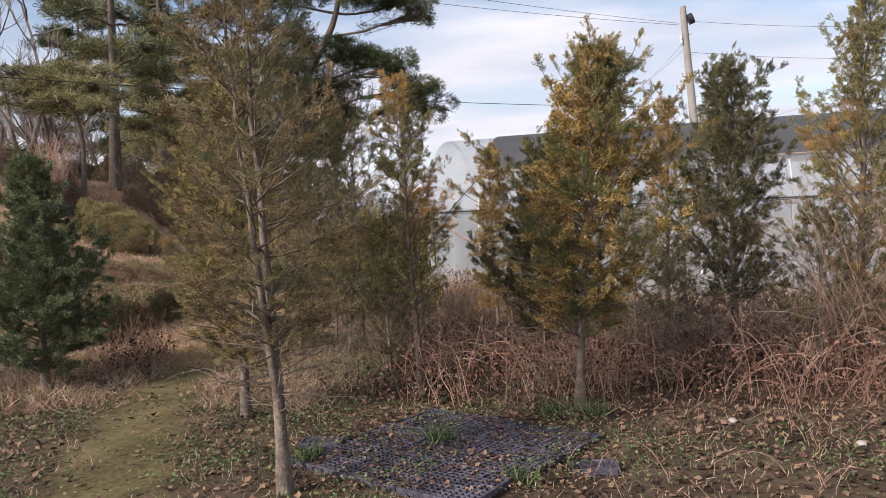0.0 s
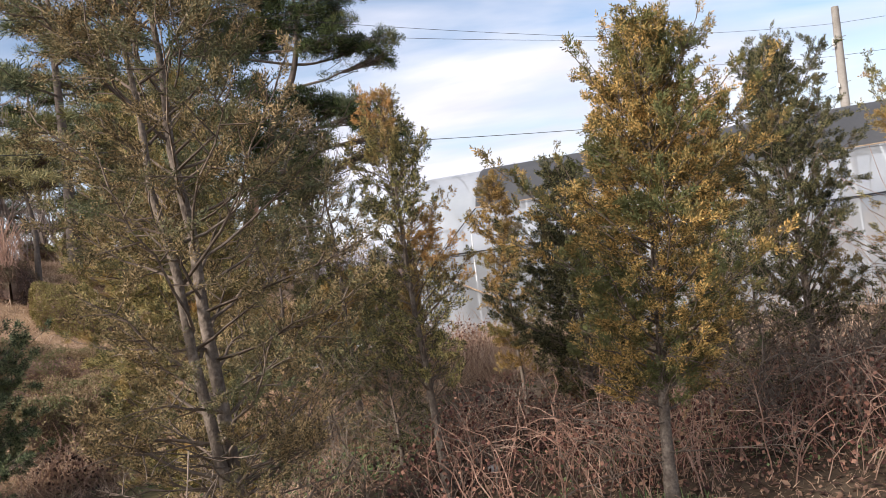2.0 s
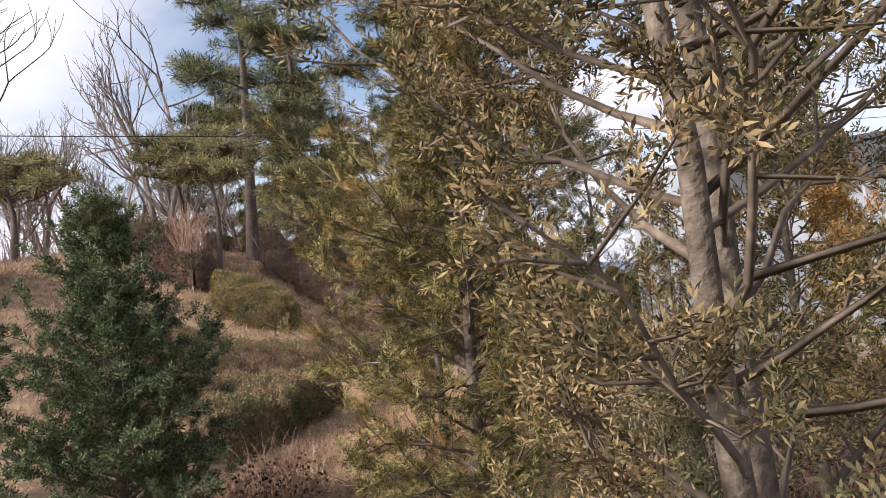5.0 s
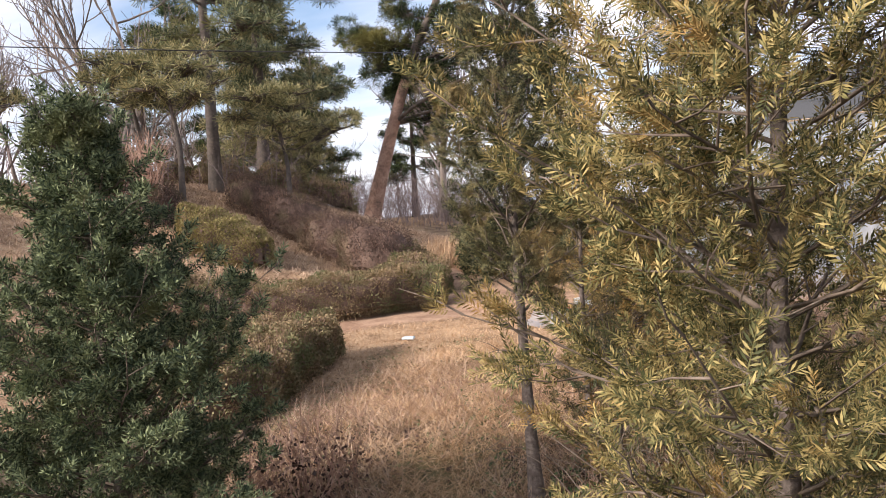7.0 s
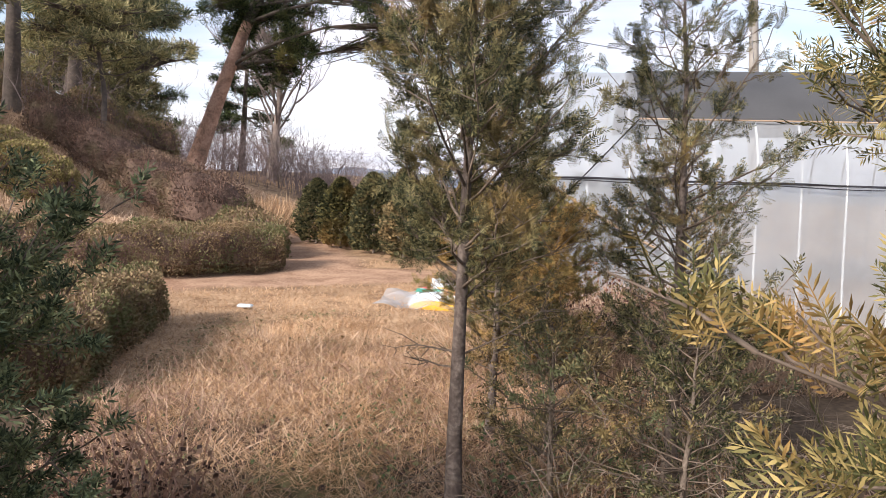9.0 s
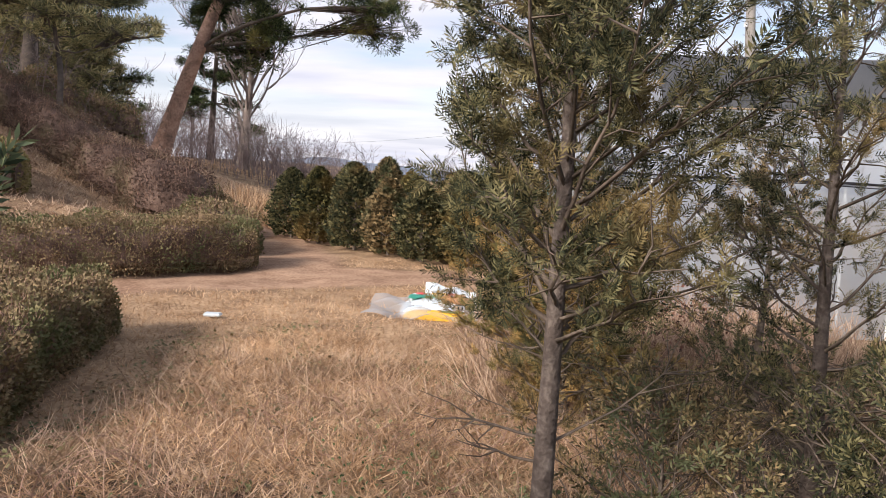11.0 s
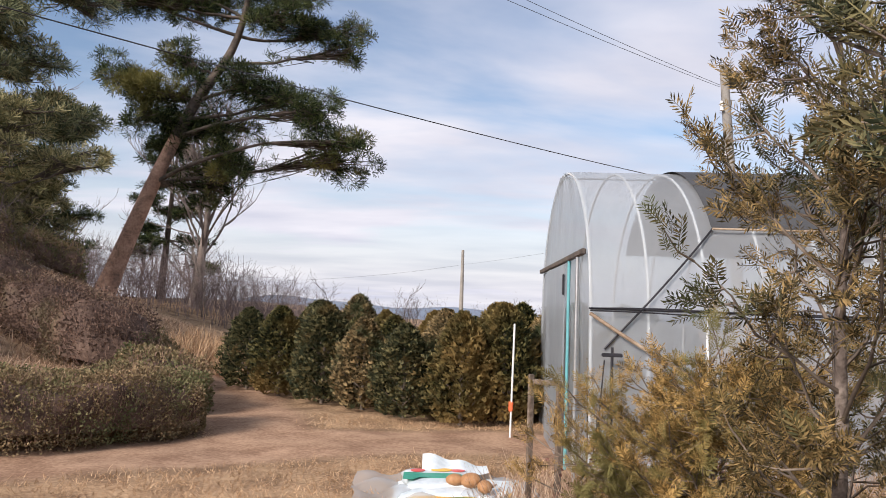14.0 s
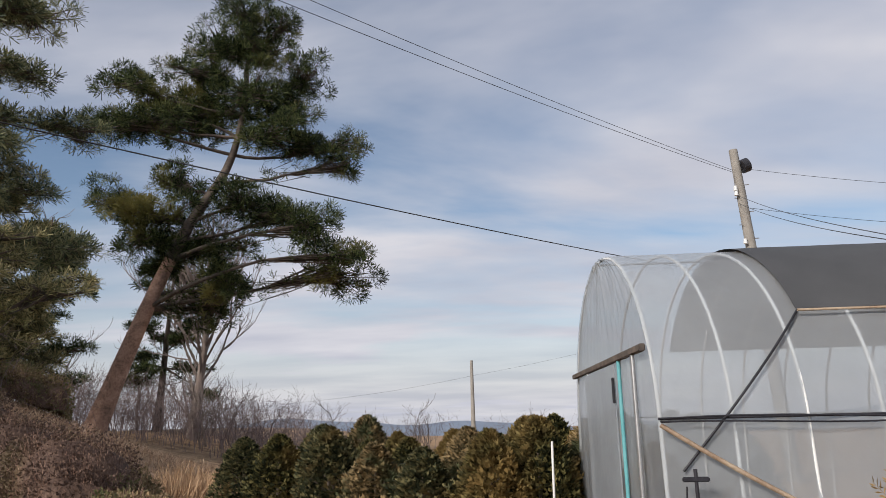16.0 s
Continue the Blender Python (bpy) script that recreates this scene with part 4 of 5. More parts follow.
hedge([(-9.9, 17.4), (-10.8, 17.7), (-12.0, 17.8)], 1.7, 0.72, 76, M_HEDGE_YELLOW, "yellow-green rounded shrub on the bank", 20000, 0.03, name="shrub")
hedge([(-12.5, 17.6), (-14.0, 19.0)], 1.4, 0.8, 77, M_HEDGE_BROWN, "brown twiggy shrub on the bank", 12000, 0.035, name="shrub")
hedge([(-8.6, 14.9), (-9.3, 15.0)], 0.7, 0.45, 78, M_DARK, "small dark green shrub on the bank", 6000, 0.025, name="shrub")
hedge([(-14.5, 12.0), (-16.5, 14.5)], 1.6, 0.8, 79, M_HEDGE, "olive shrub hedge on the bank", 12000, 0.04)
hedge([(-15.5, 20.5), (-18.5, 22.0)], 1.6, 0.8, 80, M_HEDGE, "tan shrub below the pines", 12000, 0.04, name="shrub", lumpy=0.25)
hedge([(-18.0, 25.0), (-14.8, 27.5), (-13.5, 30.0)], 2.0, 0.85, 90, M_HEDGE, "tan undergrowth below the pines", 18000, 0.045, name="shrub", lumpy=0.25)

# ---- arborvitae row ----
def arbor_meshes(seed, material):
    rng = np.random.RandomState(seed)
    n = 4600
    u = rng.uniform(0, 1, n) ** 0.9
    a = rng.uniform(0, 2 * math.pi, n)
    r = 0.42 * np.minimum(1, 0.7 + u * 1.4) * (1 - u ** 2.4) ** 0.7 * (1 + 0.13 * np.sin(a * 4 + u * 9 + seed) + 0.12 * np.sin(a * 7 - u * 21)) * rng.uniform(0.72, 1.12, n)
    p = np.stack([np.cos(a) * r, np.sin(a) * r, 0.06 + u * 1.50], -1)
    d = np.stack([np.cos(a), np.sin(a), np.full(n, 0.9)], -1) + rng.normal(0, 0.35, (n, 3))
    tv = np.array([(-0.4, 0, 0), (0.4, 0, 0), (0.5, 0.6, 0.05), (0, 1.2, 0.1), (-0.5, 0.6, 0.05), (0, 0.5, 0.12)])
    tf = np.array([(0, 1, 2, 5), (0, 5, 3, 4), (5, 2, 3, 3)])[:2]
    crown = scatter("crown", tv, tf, p, frames_from(d, rng, 0.6), rng.uniform(0.038, 0.075, n), material)
    v, f = tubes([(np.array([(0, 0, -0.1), (0.01, 0, 0.7), (0, 0.01, 1.35)]), np.array([0.035, 0.025, 0.008]))] + [
        (np.array([(0, 0, 0.1 + 0.06 * i), (math.cos(i * 2.4) * 0.15, math.sin(i * 2.4) * 0.15, 0.25 + 0.06 * i), (math.cos(i * 2.4) * 0.3, math.sin(i * 2.4) * 0.3, 0.42 + 0.055 * i)]), np.array([0.014, 0.01, 0.004])) for i in range(14)], 6)
    return mesh_np("trunk", v, f, M_BARK, True), crown


ARB = [arbor_meshes(81, M_ARBOR), arbor_meshes(82, M_DARK), arbor_meshes(83, M_ARBOR), arbor_meshes(84, M_OLIVE)]
ROW = [(-6.45, 20.0), (-5.6, 19.3), (-4.95, 18.6), (-4.3, 18.1), (-3.65, 17.45), (-2.95, 17.25), (-2.35, 17.4), (-1.7, 17.8), (-1.0, 17.6), (-0.3, 17.8)]
rng = np.random.RandomState(8)
for row in range(3):
    for i, (x, y) in enumerate(ROW):
        x, y = x + 0.2 + 0.45 * row + rng.uniform(-0.1, 0.1), y + 0.75 * row + rng.uniform(-0.12, 0.12)
        k = (1, 0, 1, 3, 1, 2, 0, 3, 2, 0)[(i + row * 3) % 10]
        root = thing("arborvitae", on_ground(x, y), ("golden-brown conical arborvitae in a row" if k in (2, 3) else "dark green conical arborvitae in a row"), "tree", "arborvitae row by the track")
        part("trunk", ARB[k][0], root); part("crown", ARB[k][1], root)
        root.rotation_euler = (0, 0, rng.uniform(0, 6.28))
        s = rng.uniform(0.88, 1.08)
        root.scale = (s * 1.0, s * 1.0, s * (0.90 + 0.02 * row) * rng.uniform(0.9, 1.06))

# ---- greenhouse ----
GO = Vector((-1.86, 15.6, 0.0)); GA = -0.09
GLEN = 15.0
gh = thing("greenhouse", GO, "arched plastic-film greenhouse with a dark shade net over the roof", "greenhouse")
gh.rotation_euler = (0, 0, GA)
W0, WS, ZS, ZT = 2.1, 2.0, 1.40, 2.93


def arch(n=28, grow_by=0.0, lo=0.0):
    """Cross-section from the near foot over the ridge to the far foot: (y, z)."""
    pts = []
    for i in range(n + 1):
        a = math.pi * i / n
        c, s = math.cos(a), math.sin(a)
        pts.append((-math.copysign(abs(c) ** 1.0, c) * (WS + grow_by), ZS + abs(s) ** 1.0 * (ZT - ZS + grow_by)))
    return [(-(W0 + grow_by), lo), (-(W0 + WS) / 2 - grow_by, 0.7)] + pts + [((W0 + WS) / 2 + grow_by, 0.7), (W0 + grow_by, lo)]


def shell(sec, x0, x1, step=0.25, wav=0.0, seed=0):
    xs = np.linspace(x0, x1, max(2, int((x1 - x0) / step) + 1))
    sec = np.array(sec)
    v = np.array([(x, y * (1 + wav * math.sin(x * 5.2 + seed) * 0.5 + wav * math.sin(x * 11 + z * 4)), z) for x in xs for y, z in sec])
    m = len(sec)
    i, j = np.meshgrid(np.arange(len(xs) - 1), np.arange(m - 1), indexing='ij')
    f = np.stack([i * m + j, (i + 1) * m + j, (i + 1) * m + j + 1, i * m + j + 1], -1).reshape(-1, 4)
    return v, f


SEC = arch()
part("film_cover", mesh_np("film_cover", *shell(SEC, 0, GLEN, 0.25, 0.006), M_FILM, True), gh, "milky translucent plastic film")
net_sec = [p for p in arch(40, 0.025) if p[1] > 2.16]
part("shade_net", mesh_np("shade_net", *shell(net_sec, 1.04, GLEN - 0.3, 0.3, 0.01), M_NET, True), gh, "dark grey woven shade net")
hoop_sec = np.array(arch(28, -0.02))
for i in range(int(GLEN / 0.46) + 1):
    x = 0.02 + i * 0.46
    pts = np.stack([np.full(len(hoop_sec), x), hoop_sec[:, 0], hoop_sec[:, 1]], -1)
    part("hoop", mesh_np("hoop", *tubes([(pts, np.full(len(pts), 0.0125))], 6), M_WHITE, True), gh, "pale steel hoop")
for (y, z) in ((-1.95, 1.5), (1.95, 1.5), (0, ZT - 0.03)):
    part("rail", mesh_np("rail", *tubes([(np.array([(0.0, y * 1.03, z), (GLEN, y * 1.03, z)]), np.full(2, 0.009))], 6), M_STEEL if y == 0 else M_BLACKIRON, True), gh)
for k in range(2):
    xs = np.linspace(0, GLEN, 60)
    pts = np.stack([xs, np.full(60, -2.06 - 0.01 * k), 1.50 - 0.03 * k + 0.012 * np.sin(xs * 3 + k)], -1)
    part("cord", mesh_np("cord", *tubes([(pts, np.full(60, 0.006))], 5), M_BLACKIRON, True), gh, "black cord clamping the film")
# gable end
gsec = np.array(SEC)
gy2 = np.linspace(-1, 1, 61)
gvv, gff = [], []
for z in np.linspace(0, ZT - 0.01, 22):
    half = np.interp(z, gsec[:len(gsec) // 2 + 1, 1], -gsec[:len(gsec) // 2 + 1, 0])
    for q in gy2:
        gvv.append((0.004 + 0.010 * math.sin(q * 9 + z * 2.3) + 0.008 * math.sin(q * 52 + 1.5 * math.sin(z * 2)) * min(1.0, 0.35 + max(0.0, z - 1.6)), q * half * 0.995, z))
for i in range(21):
    for j in range(60):
        gff.append((i * 61 + j, i * 61 + j + 1, (i + 1) * 61 + j + 1, (i + 1) * 61 + j))
part("gable_film", mesh_np("gable_film", gvv, gff, M_FILM, True), gh, "wrinkled film over the end wall")
part("door_head", bm_mesh("door_head", box(-0.03, 0, 1.97, 0.04, 3.72, 0.05, 0.006), M_PINEBARK_DARK), gh, "weathered cross bar")
for y, mtl in ((-0.95, M_TEAL), (-1.5, M_STEEL), (0.75, M_STEEL)):
    part("door_post", mesh_np("door_post", *tubes([(np.array([(-0.03, y, 0.0), (-0.03, y, 1.97)]), np.full(2, 0.016))], 8), mtl, True), gh)
door_ob = part("door_film", bm_mesh("door_film", box(-0.06, -0.1, 0.97, 0.012, 1.6, 1.9, 0.004), M_FILM), gh, "film-covered sliding door")
part("latch", bm_mesh("latch", box(-0.075, -0.9, 1.72, 0.02, 0.03, 0.2, 0.005), M_BLACKIRON), door_ob)
def cord(p0, p1, r, sag, name_, material, parent_, n=12, label=""):
    q = np.linspace(0, 1, n)[:, None]
    pts = np.array(p0) * (1 - q) + np.array(p1) * q
    pts[:, 2] -= sag * 4 * (q * (1 - q))[:, 0]
    return part(name_, mesh_np(name_, *tubes([(pts, np.full(n, r))], 5), material, True), parent_, label)


zz_ = np.linspace(2.2, 1.18, 16)
yy_ = -np.where(zz_ > ZS, WS * np.sqrt(np.clip(1 - ((zz_ - ZS) / (ZT - ZS)) ** 2, 0, 1)), WS + (ZS - zz_) * 0.06) - 0.035
part("rope", mesh_np("rope", *tubes([(np.stack([np.linspace(1.05, 0.12, 16), yy_, zz_], -1), np.full(16, 0.009))], 5), M_BLACKIRON, True), gh, "black rope from the net to the winch")
cord((0.0, -2.06, 1.46), (1.25, -2.14, 0.75), 0.016, 0.03, "rope", M_WOOD, gh)
cord((1.04, -1.77, 2.195), (GLEN, -1.77, 2.195), 0.010, 0.0, "net_edge", M_WOOD, gh, 40, "tan strip along the net's edge")
winch_ob = part("winch", bm_mesh("winch", box(0.16, -2.16, 1.14, 0.16, 0.03, 0.03, 0.006), M_BLACKIRON), gh, "black roll-up winch")
cord((0.16, -2.16, 1.2), (0.16, -2.17, 0.5), 0.012, 0, "winch_bar", M_BLACKIRON, winch_ob)
cord((0.10, -2.17, 1.1), (0.06, -2.18, 0.62), 0.006, 0, "winch_crank", M_BLACKIRON, winch_ob)
part("crank_handle", bm_mesh("crank_handle", box(0.06, -2.18, 0.6, 0.03, 0.03, 0.12, 0.008), M_BLACKIRON), winch_ob)

for ob in gh.children_recursive:          # the end wall stands askew to the ridge
    for v in ob.data.vertices:
        v.co.x -= 0.03 * v.co.y

# ---- poles and wires ----
def utility_pole(at, tall, lean, label, full=True, lamp=True):
    root = thing("utility_pole", on_ground(*at), label, "utility pole", "utility poles")
    s = np.linspace(0, 1, 8)
    pts = np.stack([lean[0] * s, lean[1] * s, s * tall - 0.3 * (1 - s)], -1)
    part("shaft", mesh_np("shaft", *tubes([(pts, 0.17 - 0.07 * s)], 14), M_CONCRETE, True), root)
    if full:
        top = pts[-1]
        if lamp:
            bm = bmesh.new()
            bmesh.ops.create_cone(bm, cap_ends=True, segments=18, radius1=0.17, radius2=0.17, depth=0.16, matrix=Matrix.Translation(top + np.array([0.22, -0.05, -0.42])) @ Matrix.Rotation(1.2, 4, 'Y'))
            part("lamp_head", bm_mesh("lamp_head", bm, M_BLACKIRON), root, "round dark lamp head")
        for k in range(12):
            z = tall - 0.9 - k * 0.33
            c = np.array([lean[0] * z / tall, lean[1] * z / tall, z])
            part("step_bolt", mesh_np("step_bolt", *tubes([(np.array([c, c + np.array([0.2 * (-1) ** k, -0.06, 0])]), np.full(2, 0.012))], 5), M_STEEL), root)
        for z in (tall - 1.0, tall - 1.12, tall - 2.3):
            c = np.array([lean[0] * z / tall, lean[1] * z / tall, z])
            bm = bmesh.new()
            bmesh.ops.create_cone(bm, cap_ends=True, segments=10, radius1=0.05, radius2=0.035, depth=0.12, matrix=Matrix.Translation(c + np.array([-0.16, -0.1, 0])))
            part("insulator", bm_mesh("insulator", bm, M_WHITE), root, "pale insulator")
    return root


PA = Vector(on_ground(4.55, 25.9))
utility_pole((4.55, 25.9), 7.75, (-0.55, 0.0), "leaning concrete utility pole with a round lamp")
utility_pole((8.8, 25.45), 7.05 - on_ground(8.8, 25.45)[2], (0.26, 0.0), "concrete utility pole with cables", True, False)
utility_pole((-0.66, 61.8), 5.6, (0.0, 0.0), "slender pole beyond the trees", False)


def wire(p0, p1, sag, r=0.0055):
    q = np.linspace(0, 1, 40)[:, None]
    pts = np.array(p0) * (1 - q) + np.array(p1) * q
    pts[:, 2] -= sag * 4 * (q * (1 - q))[:, 0]
    ob = new("overhead_wire", mesh_np("overhead_wire", *tubes([(pts, np.full(40, r))], 4), M_WIRE))
    return tagged(ob, "thin black overhead wire strung from a pole", "wire", "overhead wires")


wire((3.85, 25.75, 7.15), (-16.3, 7.6, 7.3), 0.35)
wire((3.85, 25.75, 7.2), (-16.3, 8.8, 8.3), 0.35)
wire((4.05, 25.8, 4.55), (-18.0, 6.0, 4.9), 0.35, 0.008)
wire((4.05, 25.9, 7.3), (9.08, 25.4, 6.55), 0.06)
wire((4.15, 25.9, 6.3), (9.05, 25.4, 5.6), 0.06)
wire((9.08, 25.4, 6.55), (30, 25, 7), 0.3)
wire((9.05, 25.4, 5.6), (30, 25, 6), 0.3)
wire((4.0, 25.9, 6.6), (0.9, 14.9, 2.9), 0.1, 0.005)
wire((4.0, 25.9, 6.4), (0.7, 14.9, 2.9), 0.1, 0.005)
wire((-0.66, 61.8, 4.5), (-18, 58, 2.6), 0.4)
wire((-0.66, 61.8, 4.5), (20, 55, 9), 0.4)
utility_pole((-16.4, 7.4), 7.0, (0, 0), "concrete utility pole on the bank", False)

# ---- far land ----
def ridge(name, y, x0, x1, base, amp, seed, material, label):
    xs = np.linspace(x0, x1, 140)
    rng = np.random.RandomState(seed)
    hgt = base + amp * (np.sin(xs / 260 + seed) * 0.5 + np.sin(xs / 97 + seed * 2) * 0.3 + np.sin(xs / 41) * 0.12 + 0.6) + rng.uniform(0, amp * 0.05, 140)
    v = np.concatenate([np.stack([xs, np.full(140, y), hgt], -1), np.stack([xs, np.full(140, y - 60.0), hgt * 0.5 - 24], -1), np.stack([xs, np.full(140, y - 200.0), np.full(140, -46.0)], -1)])
    f = [(k * 140 + i, k * 140 + i + 1, (k + 1) * 140 + i + 1, (k + 1) * 140 + i) for k in range(2) for i in range(139)]
    return tagged(new(name, mesh_np(name, v, f, material, True)), label, "hill", kind="structure")


# no haze in the air: the ridges carry it in their colour
ridge("backdrop_hill", 2300, -2600, 2600, -22, 26, 3, M_HAZE_BLUE, "hills on the horizon with blue haze in their colour")
ridge("backdrop_hill", 1250, -1500, 1500, -32, 20, 5, M_HAZE_GREY, "wooded hills beyond the valley with grey haze in their colour")
rng = np.random.RandomState(21)
for i in range(46):
    x, y = rng.uniform(-520, 420), rng.uniform(640, 1050)
    w, dd, hh = rng.uniform(10, 34), rng.uniform(8, 16), rng.uniform(4, 11)
    root = thing("town_building", (x, y, float(height(x, y)) - 1), "small pale building in the far town", "building", "far town")
    part("wall", bm_mesh("wall", box(0, 0, hh / 2, w, dd, hh), M_CITY), root)
    part("roof", bm_mesh("roof", box(0, 0, hh + 0.6, w * 1.04, dd * 1.05, 1.2), (M_HAZE_BLUE, M_WHITE, M_CITY)[i % 3]), root)

# ---- sacks by the track ----
def sack(w, l, t, seed):
    bm = bmesh.new()
    bmesh.ops.create_grid(bm, x_segments=14, y_segments=18, size=0.5)
    rng = np.random.RandomState(seed)
    ph = rng.uniform(0, 6, 4)
    geom = bmesh.ops.duplicate(bm, geom=bm.verts[:] + bm.edges[:] + bm.faces[:])
    low = [g for g in geom["geom"] if isinstance(g, bmesh.types.BMVert)]
    bmesh.ops.reverse_faces(bm, faces=[g for g in geom["geom"] if isinstance(g, bmesh.types.BMFace)])
    lows = set(low)
    for v in bm.verts:
        x, y = v.co.x * 2, v.co.y * 2
        e = (max(0, 1 - x ** 4) * max(0, 1 - y ** 6)) ** 0.5
        wr = 0.05 * math.sin(x * 6 + y * 3 + ph[0]) + 0.04 * math.sin(y * 9 - x * 4 + ph[1])
        z = t * (e * (0.9 + wr) + 0.06) if v not in lows else 0.0
        v.co = (v.co.x * w * (1 + 0.02 * math.sin(y * 7 + ph[2])), v.co.y * l * (1 + 0.02 * math.sin(x * 8 + ph[3])), z)
    bmesh.ops.remove_doubles(bm, verts=bm.verts, dist=0.004)
    return bm


def sack_thing(at, w, l, t, rz, seed, material, label, name="fertiliser_sack"):
    root = thing(name, at, label, "sack", "sacks beside the track")
    root.rotation_euler = (0, 0, rz)
    part("bag", bm_mesh("bag", sack(w, l, t, seed), material, True), root)
    return root


def print_patch(parent, name, outline, t, material, label=""):
    bm = bmesh.new()
    f = bm.faces.new([bm.verts.new((x, y, t)) for x, y in outline])
    r = bmesh.ops.extrude_face_region(bm, geom=[f])
    bmesh.ops.translate(bm, verts=[g for g in r["geom"] if isinstance(g, bmesh.types.BMVert)], vec=(0, 0, 0.004))
    bmesh.ops.recalc_face_normals(bm, faces=bm.faces)
    return part(name, bm_mesh(name, bm, material), parent, label)


def oval(cx, cy, rx, ry, n=16):
    return [(cx + rx * math.cos(i * 6.2832 / n), cy + ry * math.sin(i * 6.2832 / n)) for i in range(n)]


s1 = sack_thing(on_ground(-3.1, 13.2), 0.72, 0.2, 0.085, 0.02, 1, M_YELLOW, "yellow fertiliser sack with a green print on its side")
print_patch(s1, "printed_oval", oval(0.14, -0.03, 0.12, 0.05), 0.085, M_PRINT_LEAF, "green oval print")
s2 = sack_thing(on_ground(-3.08, 13.55), 0.85, 0.62, 0.10, 0.05, 2, M_BAG, "white woven fertiliser sack lying flat")
gz0 = float(height(-3.0, 13.5))
s3 = sack_thing((-3.10, 13.72, gz0 + 0.085), 0.66, 0.60, 0.05, 0.08, 3, M_BAG, "white printed sack lying on other sacks")
print_patch(s3, "green_print", [(-0.34, -0.18), (-0.26, -0.2), (-0.2, -0.12), (0.0, -0.14), (0.16, -0.07), (0.12, 0.02), (-0.1, 0.02), (-0.32, 0.05)], 0.0525, M_PRINT_GREEN)
print_patch(s3, "red_print", oval(-0.2, 0.13, 0.06, 0.05), 0.0525, M_PRINT_RED)
print_patch(s3, "yellow_print", oval(0.0, 0.15, 0.09, 0.05), 0.0525, M_YELLOW)
print_patch(s3, "red_print", oval(0.13, 0.13, 0.06, 0.04), 0.0525, M_PRINT_RED)
s4 = sack_thing(on_ground(-2.6, 13.2), 0.34, 0.30, 0.09, -0.1, 4, M_BAG, "small folded white sack")
s5 = sack_thing(on_ground(-2.6, 13.62), 0.42, 0.5, 0.10, 0.3, 5, M_BAG, "crumpled white sack beside other sacks")
flap = bmesh.new()
bmesh.ops.create_grid(flap, x_segments=16, y_segments=6, size=0.5)
for v in flap.verts:
    x, y = v.co.x, v.co.y
    v.co = (x * 0.55, y * 0.18, 0.02 + 0.10 * (0.5 + y) * (0.7 - x) + 0.012 * math.sin(x * 14))
fl = thing("plastic_sheet", (-3.0, 13.95, gz0 + 0.10), "stiff upturned corner of a white plastic sheet", "sheet")
part("sheet", bm_mesh("sheet", flap, M_BAG, True), fl)
clear = bmesh.new()
bmesh.ops.create_grid(clear, x_segments=24, y_segments=18, size=0.5)
for v in clear.verts:
    x, y = v.co.x, v.co.y
    v.co = (x * 1.4 * (1 + 0.06 * math.sin(y * 9)), y * 1.1 * (1 + 0.05 * math.sin(x * 11)), 0.055 + 0.03 * math.sin(x * 17 + y * 9) + 0.03 * math.sin(y * 23 - x * 13))
cs = thing("plastic_sheet", on_ground(-3.1, 13.5), "crumpled clear plastic sheet spread under sacks", "sheet")
part("sheet", bm_mesh("sheet", clear, M_CLEARFILM, True), cs)
for i, (x, y, r, q) in enumerate(((-2.90, 13.47, 0.072, 1.2), (-2.80, 13.36, 0.06, 1.0), (-3.02, 13.48, 0.055, 1.4))):
    bm = bmesh.new()
    bmesh.ops.create_uvsphere(bm, u_segments=18, v_segments=12, radius=r)
    for v in bm.verts:
        v.co.x *= q; v.co.z *= 0.8
        v.co *= 1 + 0.05 * math.sin(v.co.x * 40 + i) * math.cos(v.co.y * 30)
    root = thing("gourd", (x, y, gz0 + 0.10 + (0.05 if i != 1 else 0.03)), "dry orange-brown gourd lying on a sack", "gourd", "gourds on the sacks")
    part("body", bm_mesh("body", bm, M_GOURD, True), root)
    part("stem", mesh_np("stem", *tubes([(np.array([(r * q * 0.95, 0, 0.0), (r * q + 0.03, 0.005, 0.02)]), np.array([0.012, 0.006]))], 6), M_TWIG), root)

# posts beside the sacks
def post(at, tall, r, label, material=M_WOOD, lean=0.0, square=True):
    root = thing("garden_post", on_ground(*at), label, "post", "posts by the greenhouse")
    if square:
        part("shaft", bm_mesh("shaft", box(0, 0, tall / 2 - 0.05, r, r, tall + 0.1, r * 0.12, 0.4), material), root)
    else:
        part("shaft", mesh_np("shaft", *tubes([(np.array([(0, 0, -0.05), (lean, 0, tall)]), np.full(2, r / 2))], 8), material, True), root)
    return root


post((-2.54, 12.85), 1.04, 0.035, "weathered square wooden post", M_TWIG)
cp = post((-2.36, 12.74), 1.0, 0.038, "weathered wooden post with a cross piece", M_TWIG)
part("cross_piece", bm_mesh("cross_piece", box(-0.09, 0.055, 1.0, 0.24, 0.02, 0.035, 0.005, -0.55), M_TWIG), cp)
rp = post((-2.27, 16.3), 1.3, 0.025, "slim pale garden stake with orange tape", M_WHITE, 0.02, False)
part("tape", bm_mesh("tape", box(0, 0, 0.35, 0.05, 0.04, 0.12, 0.01), M_ORANGE_TAG), rp, "orange tape")

# scrap of litter on the grass
lit = thing("litter_scrap", on_ground(-5.15, 12.65), "small scrap of white litter on the grass", "litter")
bm = box(0, 0, 0.04, 0.16, 0.09, 0.03, 0.01)
part("scrap", bm_mesh("scrap", bm, M_BAG), lit)

